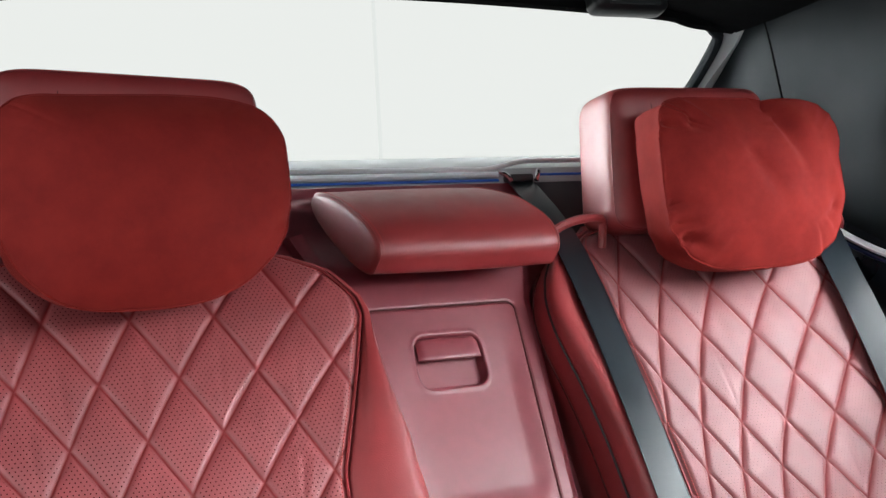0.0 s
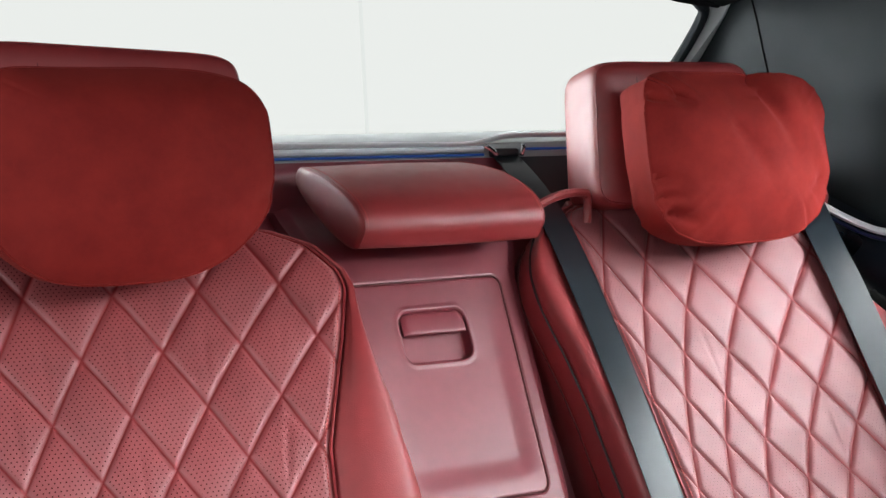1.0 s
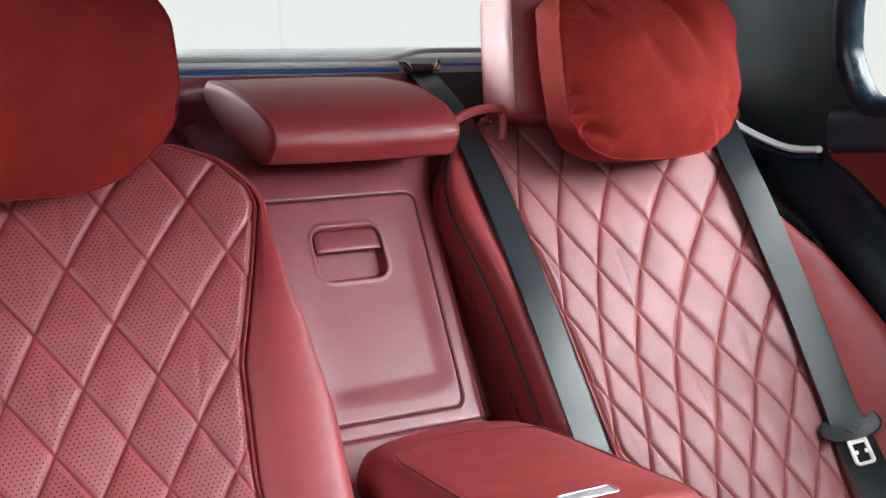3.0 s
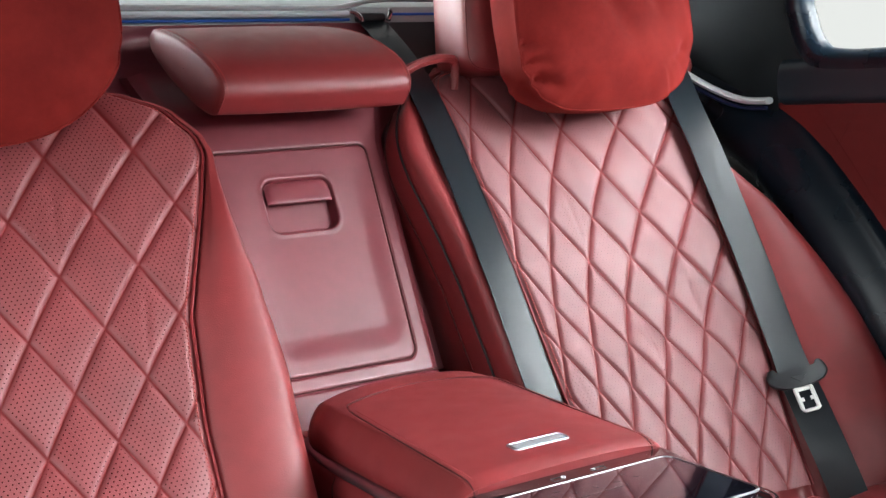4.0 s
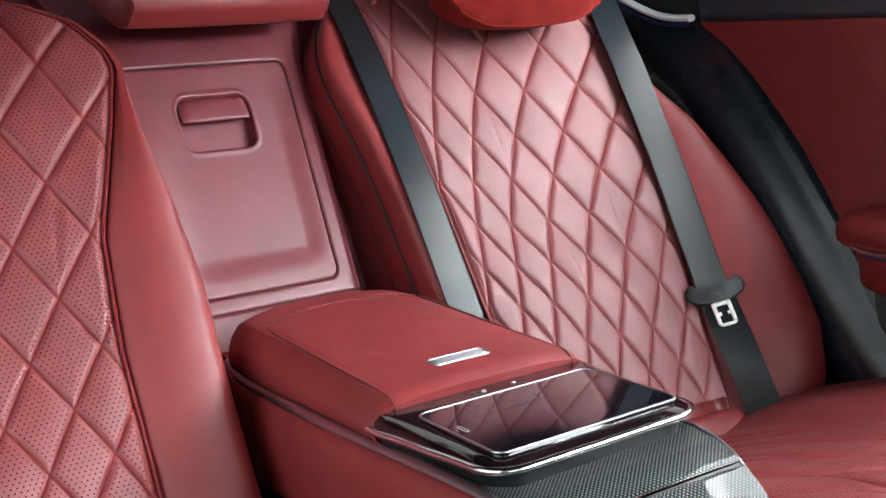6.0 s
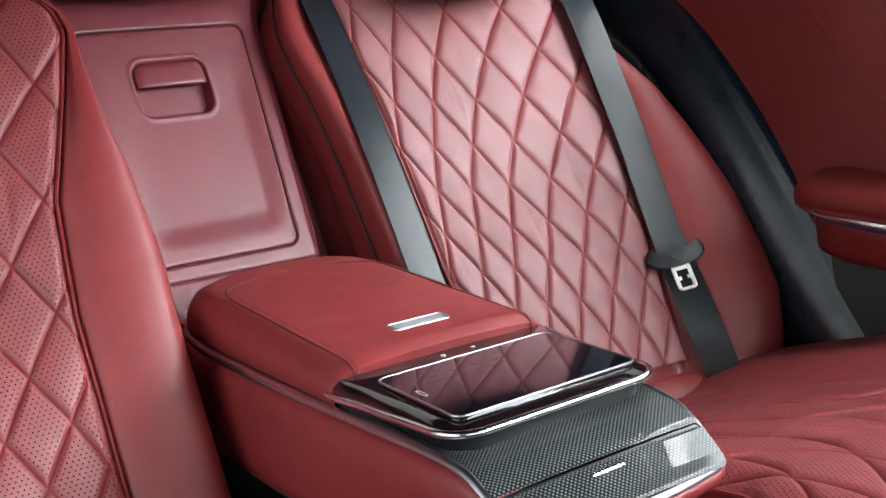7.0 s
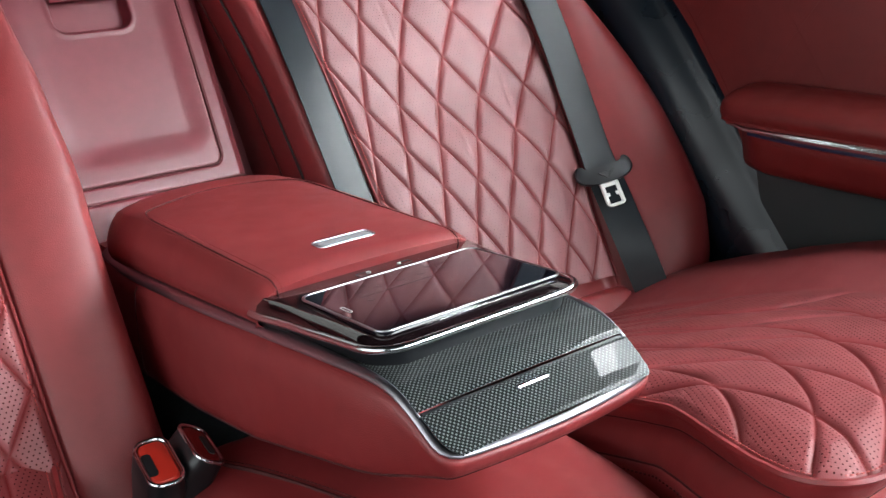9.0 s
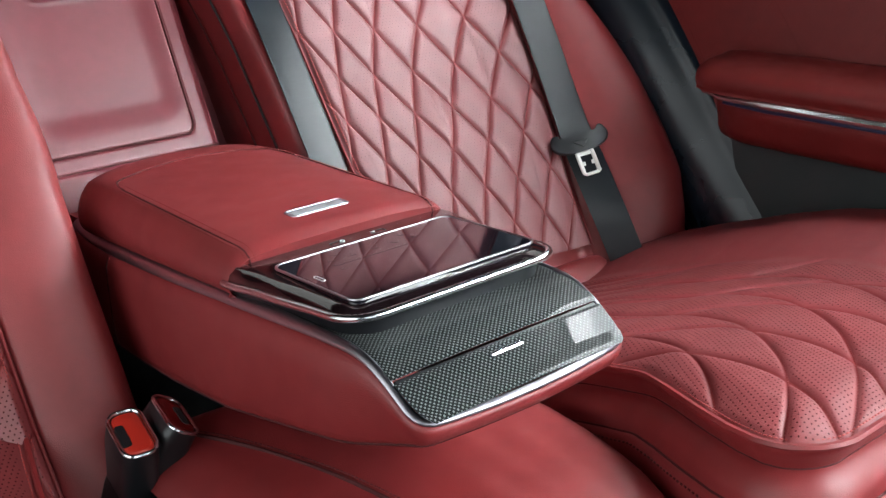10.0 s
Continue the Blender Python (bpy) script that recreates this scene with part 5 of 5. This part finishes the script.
def parcel_shelf():
    t = thing("parcel_shelf", "dark parcel shelf with a chrome strip and blue light line", "shelf", kind="structure", at=(0, 1.5, 0.9))
    prof = [(1.435, 0.888), (1.437, 0.922), (1.441, 0.929), (1.450, 0.932), (1.47, 0.936), (1.72, 0.974), (1.74, 0.974), (1.74, 0.86), (1.45, 0.86)]
    loft("shelf_board", [[(x, y, z + 0.012) for y, z in prof] for x in (-0.75, -0.3, 0.3, 0.75)], M_SHELF, t, "grey fabric shelf")
    tube("chrome_strip", spline([(-0.74, 1.420, 0.945), (-0.3, 1.417, 0.9435), (0.08, 1.416, 0.939), (0.15, 1.414, 0.938), (0.19, 1.412, 0.944), (0.225, 1.412, 0.950), (0.30, 1.416, 0.951), (0.5, 1.422, 0.949), (0.74, 1.422, 0.944)], 80), 0.0070, M_BRIGHT, t, "bright chrome strip", sides=12, flat=0.6)
    tube("light_line", [(-0.74, 1.428, 0.925), (0.185, 1.424, 0.9205)], 0.0022, M_BLUE, t, "blue glowing light line")
    tube("light_line", [(0.262, 1.428, 0.929), (0.74, 1.43, 0.926)], 0.0022, M_BLUE, t, "blue glowing light line")
    tube("silver_band", [(-0.74, 1.430, 0.934), (0.185, 1.427, 0.930)], 0.0052, M_SILVER, t, "satin silver band")
    bevel_box("belt_outlet", 0.222, 1.424, 0.923, 0.050, 0.02, 0.014, 0.005, M_PIPE_BLACK, t)
    tube("chrome_corner", spline([(0.186, 1.42, 0.934), (0.196, 1.415, 0.928), (0.204, 1.412, 0.918)], 12), 0.004, M_CHROME, t)
    tube("chrome_corner", spline([(0.258, 1.42, 0.936), (0.254, 1.416, 0.926), (0.250, 1.414, 0.918)], 12), 0.004, M_CHROME, t)
    # upholstered upright below the strip, hollowed round the folded cushion; dark trim beyond the belt
    def upright(x0, x1, n, material, label):
        vs = []
        for x in np.linspace(x0, x1, n):
            for y, z in spline([(1.433, 0.916), (1.425, 0.905), (1.40, 0.87), (1.36, 0.80), (1.33, 0.74), (1.22, 0.55), (1.15, 0.40)], 50):
                d = math.hypot((x + 0.03) / 0.185, (z - 0.845) / 0.075)
                hollow = 0.016 * (1 - sstep(0.80, 1.12, d)) * sstep(0.905, 0.88, z)
                ridge = 0.006 * math.exp(-((d - 1.22) / 0.10) ** 2) * sstep(-0.5, -0.1, -x)
                vs.append((x, y + hollow - ridge, z))
        pydata("upright", vs, grid_faces(50, n), material, t, label)

    upright(-0.75, 0.236, 150, M_DEEP, "moulded red upright behind the seats")
    upright(0.236, 0.75, 40, M_GREY, "dark trim behind the seat")
    return t


parcel_shelf()


def side_trim():
    t = thing("side_trim", "black moulded side trim between seat and door", "trim", kind="structure", at=(0.75, 1.0, 0.4))
    # lower black panel: a bowed band along the door's rear edge
    edge = [(1.27, 0.866), (1.21, 0.826), (1.15, 0.790), (1.10, 0.764), (1.060, 0.740), (1.008, 0.70), (0.914, 0.60), (0.812, 0.474), (0.757, 0.40), (0.705, 0.33), (0.63, 0.247), (0.57, 0.18), (0.50, 0.05)]
    E = spline(edge, 40)
    rings = []
    for k in range(40):
        y, z = E[k]
        d = E[max(k - 1, 0)] - E[min(k + 1, 39)]
        d /= np.linalg.norm(d)
        ring = []
        for f, x in ((-0.006, 0.785), (0.0, 0.770), (0.015, 0.763), (0.034, 0.751), (0.054, 0.741), (0.074, 0.7355), (0.090, 0.735), (0.106, 0.740), (0.135, 0.760), (0.19, 0.80)):
            ring.append((x, y + f * d[1], z - f * d[0]))
        rings.append(ring)
    rings = [[tuple(q) for q in spline(r, 33)] for r in rings]
    pydata("lower_panel", [p for r in rings for p in r], grid_faces(33, 40), M_BLACK, t, "glossy black moulded panel")
    # upper: pillar panel from shelf to door frame
    vs = []
    ny, nz = 64, 34
    for j in range(nz):
        z = 0.74 + 0.62 * j / (nz - 1)
        for i in range(ny):
            y = 0.70 + 1.05 * i / (ny - 1)
            x = 0.765 - 0.10 * max(0, z - 0.95) ** 1.2 / 0.4 ** 0.2 * 1.0 - 0.03 * sstep(1.1, 1.5, y)
            if j == 0:
                x += 0.0
            vs.append((x, y + 0.0, z))
    fs = []
    for j in range(nz - 1):
        for i in range(ny - 1):
            z = 0.74 + 0.62 * (j + 0.5) / (nz - 1)
            y = 0.70 + 1.05 * (i + 0.5) / (ny - 1)
            if y > float(np.interp(z, [0.74, 0.95, 1.1, 1.2, 1.36], [1.72, 1.70, 1.62, 1.50, 1.42])):
                continue
            if y > float(np.interp(z, [0.80, 0.801, 0.93, 1.02, 1.09, 1.12], [1.06, 0.990, 1.018, 0.985, 0.84, 0.72])):
                a = j * ny + i
                fs.append((a, a + 1, a + 1 + ny, a + ny))
    pydata("pillar_panel", vs, fs, M_PILLAR, t, "black pillar panel")
    seam = [(0.765 - 0.10 * max(0, z - 0.95) ** 1.2 / 0.4 ** 0.2 - 0.03 * sstep(1.1, 1.5, y) - 0.001, y, z) for y, z in spline([(1.40, 1.25), (1.385, 1.16), (1.375, 1.07), (1.36, 0.97)], 24)]
    tube("panel_joint", seam, 0.0014, M_FABRIC, t, sides=6)
    # chrome sweep running forward from the shelf
    tube("chrome_sweep", spline([(0.678, 1.30, 0.868), (0.700, 1.236, 0.820), (0.715, 1.191, 0.791), (0.730, 1.141, 0.767), (0.738, 1.104, 0.758), (0.742, 1.064, 0.757)], 50), 0.0100, M_BRIGHT, t, "bright sweep with a navy edge", flat=0.6)
    tube("navy_strip", spline([(0.672, 1.30, 0.858), (0.694, 1.236, 0.809), (0.709, 1.191, 0.780), (0.724, 1.141, 0.756), (0.732, 1.104, 0.747), (0.736, 1.064, 0.746)], 50), 0.0030, M_NAVY, t, "navy strip")
    return t


side_trim()


def rear_door():
    t = thing("door_1", "closed rear door with red quilted card, padded armrest and chrome line", "door", kind="structure", at=(0.78, 0.5, 0.3))
    # card: red leather sheet ending at the sloped rear edge
    edge = [(0.40, 0.05), (0.50, 0.10), (0.57, 0.18), (0.63, 0.247), (0.705, 0.33), (0.757, 0.40), (0.812, 0.474), (0.914, 0.60), (1.008, 0.70), (1.062, 0.752)]
    ez = table([z for y, z in edge], [y for y, z in edge])
    vs = []
    nz, ny = 70, 60
    for j in range(nz):
        z = 0.40 + 0.352 * j / (nz - 1)
        ye = ez(z) + 0.02
        for i in range(ny):
            y = -0.6 + (ye + 0.6) * i / (ny - 1)
            x = 0.770 + 0.012 * math.sin((z - 0.40) / 0.352 * math.pi)
            qa, qb = (y * 0.9 + 0.1) / 0.16, (z - 0.45) / 0.24
            h, e = quilt(np.array(qa + qb), np.array(qa - qb), 0.13, 0.0024, 0.005)
            h = float(h)
            vs.append((x - h, y, z))
    pydata("card", vs, grid_faces(ny, nz), M_RED_SHADED, t, "quilted red leather door card, darkened for its shade")
    # stitched lines of the card's diamonds
    for sign in (1, -1):
        for k in range(-5, 9):
            line = []
            for z in np.linspace(0.405, 0.745, 24):
                y = ((k - sign * (z - 0.45) / 0.24) * 0.16 - 0.1) / 0.9
                if -0.3 < y < ez(z):
                    line.append((0.7684 + 0.012 * math.sin((z - 0.40) / 0.352 * math.pi), y, z))
            if len(line) > 3:
                tube("seam", line, 0.0003, M_RED_SHADED, t, sides=5)
    vs = []
    for j in range(20):
        z = 0.0 + 0.41 * j / 19
        ye = ez(z) + 0.02
        for i in range(30):
            y = -0.6 + (ye + 0.6) * i / 29
            vs.append((0.775 - 0.02 * math.sin(j / 19 * math.pi), y, z))
    pydata("lower_card", vs, grid_faces(30, 20), M_LOWER, t, "dark grey lower card")
    # waist roll
    prof = [(0.785, 0.748), (0.764, 0.750), (0.752, 0.762), (0.750, 0.79), (0.756, 0.812), (0.772, 0.822), (0.80, 0.822), (0.80, 0.75)]
    loft("waist_roll", [[(x, y, z) for x, z in spline(prof, 30, closed=True)] for y in (-0.6, 0.2, 0.8, 1.0, 1.055)], M_WAIST, t, "dark padded waist roll")
    # armrest
    prof = [(0.77, 0.496), (0.735, 0.496), (0.690, 0.492), (0.669, 0.484), (0.662, 0.472), (0.666, 0.460), (0.675, 0.454), (0.77, 0.454)]
    rings = []
    for y, k in ((-0.6, 1), (0.5, 1), (0.66, 1), (0.71, 0.97), (0.735, 0.85), (0.748, 0.6), (0.752, 0.3)):
        rings.append([(0.77 + (x - 0.77) * k, y, 0.474 + (z - 0.474) * (0.4 + 0.6 * k)) for x, z in spline(prof, 40, closed=True)])
    arm = loft("armrest", rings, M_RED_SHADED, t, "padded red leather armrest")
    tube("chrome_line", [(0.672, -0.6, 0.449), (0.672, 0.4, 0.449), (0.674, 0.62, 0.449), (0.682, 0.69, 0.450), (0.70, 0.735, 0.452)], 0.0065, M_CHROME, arm, "chrome line", flat=0.9)
    tube("navy_strip", [(0.672, -0.6, 0.441), (0.672, 0.4, 0.441), (0.674, 0.62, 0.441), (0.682, 0.69, 0.442)], 0.0022, M_NAVY, arm, "navy strip")
    prof = [(0.77, 0.445), (0.690, 0.445), (0.676, 0.438), (0.680, 0.415), (0.70, 0.385), (0.77, 0.375)]
    rings = [[(0.77 + (x - 0.77) * k, y, z) for x, z in spline(prof, 30, closed=True)] for y, k in ((-0.6, 1), (0.6, 1), (0.68, 0.9), (0.73, 0.5), (0.74, 0.2))]
    loft("pocket_pad", rings, M_RED_SHADED, arm, "red leather lower pad")
    # window frame
    frame_pts = spline([(0.772, 0.30, 0.806), (0.772, 0.80, 0.806), (0.772, 0.945, 0.809), (0.771, 0.992, 0.826), (0.768, 1.015, 0.87), (0.760, 1.018, 0.93), (0.740, 0.97, 1.02), (0.712, 0.78, 1.09), (0.69, 0.4, 1.125), (0.685, -0.2, 1.14)], 110)
    # rail out of view, added to keep window light off the carbon flap
    tube("roof_rail", spline([(0.686, 0.82, 1.160), (0.68, 0.75, 1.165), (0.665, 0.4, 1.19), (0.66, -0.6, 1.20)], 40), 0.035, M_FABRIC, t, "unseen black rail that blocks window light")
    tube("window_frame", frame_pts, 0.022, M_BLACK, t, "black window frame", sides=18)
    return t


rear_door()


def side_window():
    vs = [(0.786, -0.6, 0.82), (0.786, 1.01, 0.82), (0.757, 1.03, 0.95), (0.70, 0.76, 1.13), (0.67, 0.4, 1.18), (0.665, -0.6, 1.20)]
    n = len(vs)
    vs2 = [(x + 0.004, y, z) for x, y, z in vs]
    faces = [tuple(range(n)), tuple(range(2 * n - 1, n - 1, -1))] + [(i, i + n, (i + 1) % n + n, (i + 1) % n) for i in range(n)]
    ob = tagged(pydata("window_1", vs + vs2, faces, M_WINDOW, smooth=False), "clear side window of the rear door", "window", kind="structure")
    ob.visible_shadow = False


side_window()


def rear_window():
    vs = [(-0.62, 1.72, 0.955), (0.62, 1.72, 0.955), (0.685, 1.47, 1.19), (-0.685, 1.47, 1.19)]
    n = 4
    vs2 = [(x, y + 0.003, z + 0.003) for x, y, z in vs]
    faces = [tuple(range(n)), tuple(range(2 * n - 1, n - 1, -1))] + [(i, i + n, (i + 1) % n + n, (i + 1) % n) for i in range(n)]
    w = tagged(pydata("window_2", vs + vs2, faces, M_WINDOW, smooth=False), "clear sloping rear window", "window", kind="structure")
    w.visible_shadow = False
    t = thing("trim", "black and grey trim round the rear window", "trim", kind="structure", at=(0, 1.6, 1.0))
    for s in (-1, 1):
        rings = []
        for y, z, x in ((1.74, 0.94, 0.605), (1.60, 1.075, 0.664), (1.50, 1.165, 0.690), (1.465, 1.20, 0.690)):
            rings.append([(s * (x + dx), y + dy, z + dz) for dx, dy, dz in ((0, 0, 0), (0.004, -0.010, -0.005), (0.018, -0.034, 0.0), (0.055, -0.036, 0.022), (0.055, 0.02, 0.022))])
        loft("pillar_trim", rings, M_LIGHTGREY, t, "pale grey pillar strip")
    tube("header", spline([(-0.70, 1.46, 1.20), (-0.61, 1.457, 1.208), (-0.5, 1.45, 1.222), (0, 1.44, 1.236), (0.5, 1.45, 1.222), (0.61, 1.457, 1.208), (0.70, 1.46, 1.20)], 50), 0.016, M_FABRIC, t, "black window header")
    for sx in (-1, 1):
        tube("window_border", spline([(sx * 0.54, 1.452, 1.218), (sx * 0.62, 1.457, 1.208), (sx * 0.662, 1.468, 1.194), (sx * 0.680, 1.490, 1.168), (sx * 0.660, 1.592, 1.068), (sx * 0.600, 1.732, 0.938)], 50), 0.011, M_PILLAR, t, "black window border")
    b = thing("brake_light", "black high brake light housing at the window top", "brake light", at=(0.47, 1.44, 1.22))
    bevel_box("housing", 0.435, 1.40, 1.224, 0.145, 0.05, 0.05, 0.014, M_PLASTIC, b, turn=pose(0, 0, 0, -12))
    bevel_box("lens", 0.435, 1.372, 1.222, 0.10, 0.004, 0.022, 0.001, M_GREY, b, turn=pose(0, 0, 0, -12))


rear_window()


def roof():
    """Unseen headliner that blocks light; a glazed opening over the front is added to let some in."""
    vs = []
    nx, ny = 40, 48
    for j in range(ny):
        y = -0.9 + 2.35 * j / (ny - 1)
        for i in range(nx):
            p = -1 + 2 * i / (nx - 1)
            vs.append((0.70 * p, y, 1.275 - 0.055 * p ** 4 - 0.035 * sstep(0.7, 1.45, y)))
    keep = [f for f in grid_faces(nx, ny) if not (abs(sum(vs[q][0] for q in f) / 4) < 0.32 and -0.50 < sum(vs[q][1] for q in f) / 4 < -0.25)]
    k = nx * ny
    ob = pydata("ceiling", vs + [(x, y, z + 0.03) for x, y, z in vs], keep + [tuple(q + k for q in f[::-1]) for f in keep], M_FABRIC)
    tagged(ob, "unseen black fabric headliner with an opening added for light", "ceiling", kind="structure")
    c = [(-0.36, -0.55, 1.292), (0.36, -0.55, 1.292), (0.36, -0.20, 1.290), (-0.36, -0.20, 1.290)]
    w = tagged(pydata("window_3", c + [(x, y, z + 0.004) for x, y, z in c], [(0, 3, 2, 1), (4, 5, 6, 7), (0, 1, 5, 4), (1, 2, 6, 5), (2, 3, 7, 6), (3, 0, 4, 7)], M_WINDOW, smooth=False), "clear glass in the added roof opening", "window", kind="structure")
    w.visible_shadow = False


roof()


def backdrop():
    t = thing("backdrop", "white panelled hall wall outside the windows, given its own glow", "wall", kind="structure", at=(0, 6.0, 0))
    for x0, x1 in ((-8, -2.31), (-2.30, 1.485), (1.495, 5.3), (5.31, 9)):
        bevel_box("wall_panel", (x0 + x1) / 2, 6.0, 2.0, x1 - x0, 0.05, 8.0, 0.004, M_HALL_GLOW, t)
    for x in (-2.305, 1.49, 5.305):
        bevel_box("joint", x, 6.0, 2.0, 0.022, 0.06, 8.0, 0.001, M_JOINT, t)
    # unseen left wall, added so its glow reflects in the dark trim
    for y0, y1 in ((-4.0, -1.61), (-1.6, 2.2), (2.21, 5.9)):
        bevel_box("wall_panel", -5.0, (y0 + y1) / 2, 2.0, 0.05, y1 - y0, 8.0, 0.004, M_HALL_GLOW, t)
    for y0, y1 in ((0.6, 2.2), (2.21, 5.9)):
        bevel_box("wall_panel", 5.0, (y0 + y1) / 2, 2.0, 0.05, y1 - y0, 8.0, 0.004, M_HALL_GLOW, t)


backdrop()
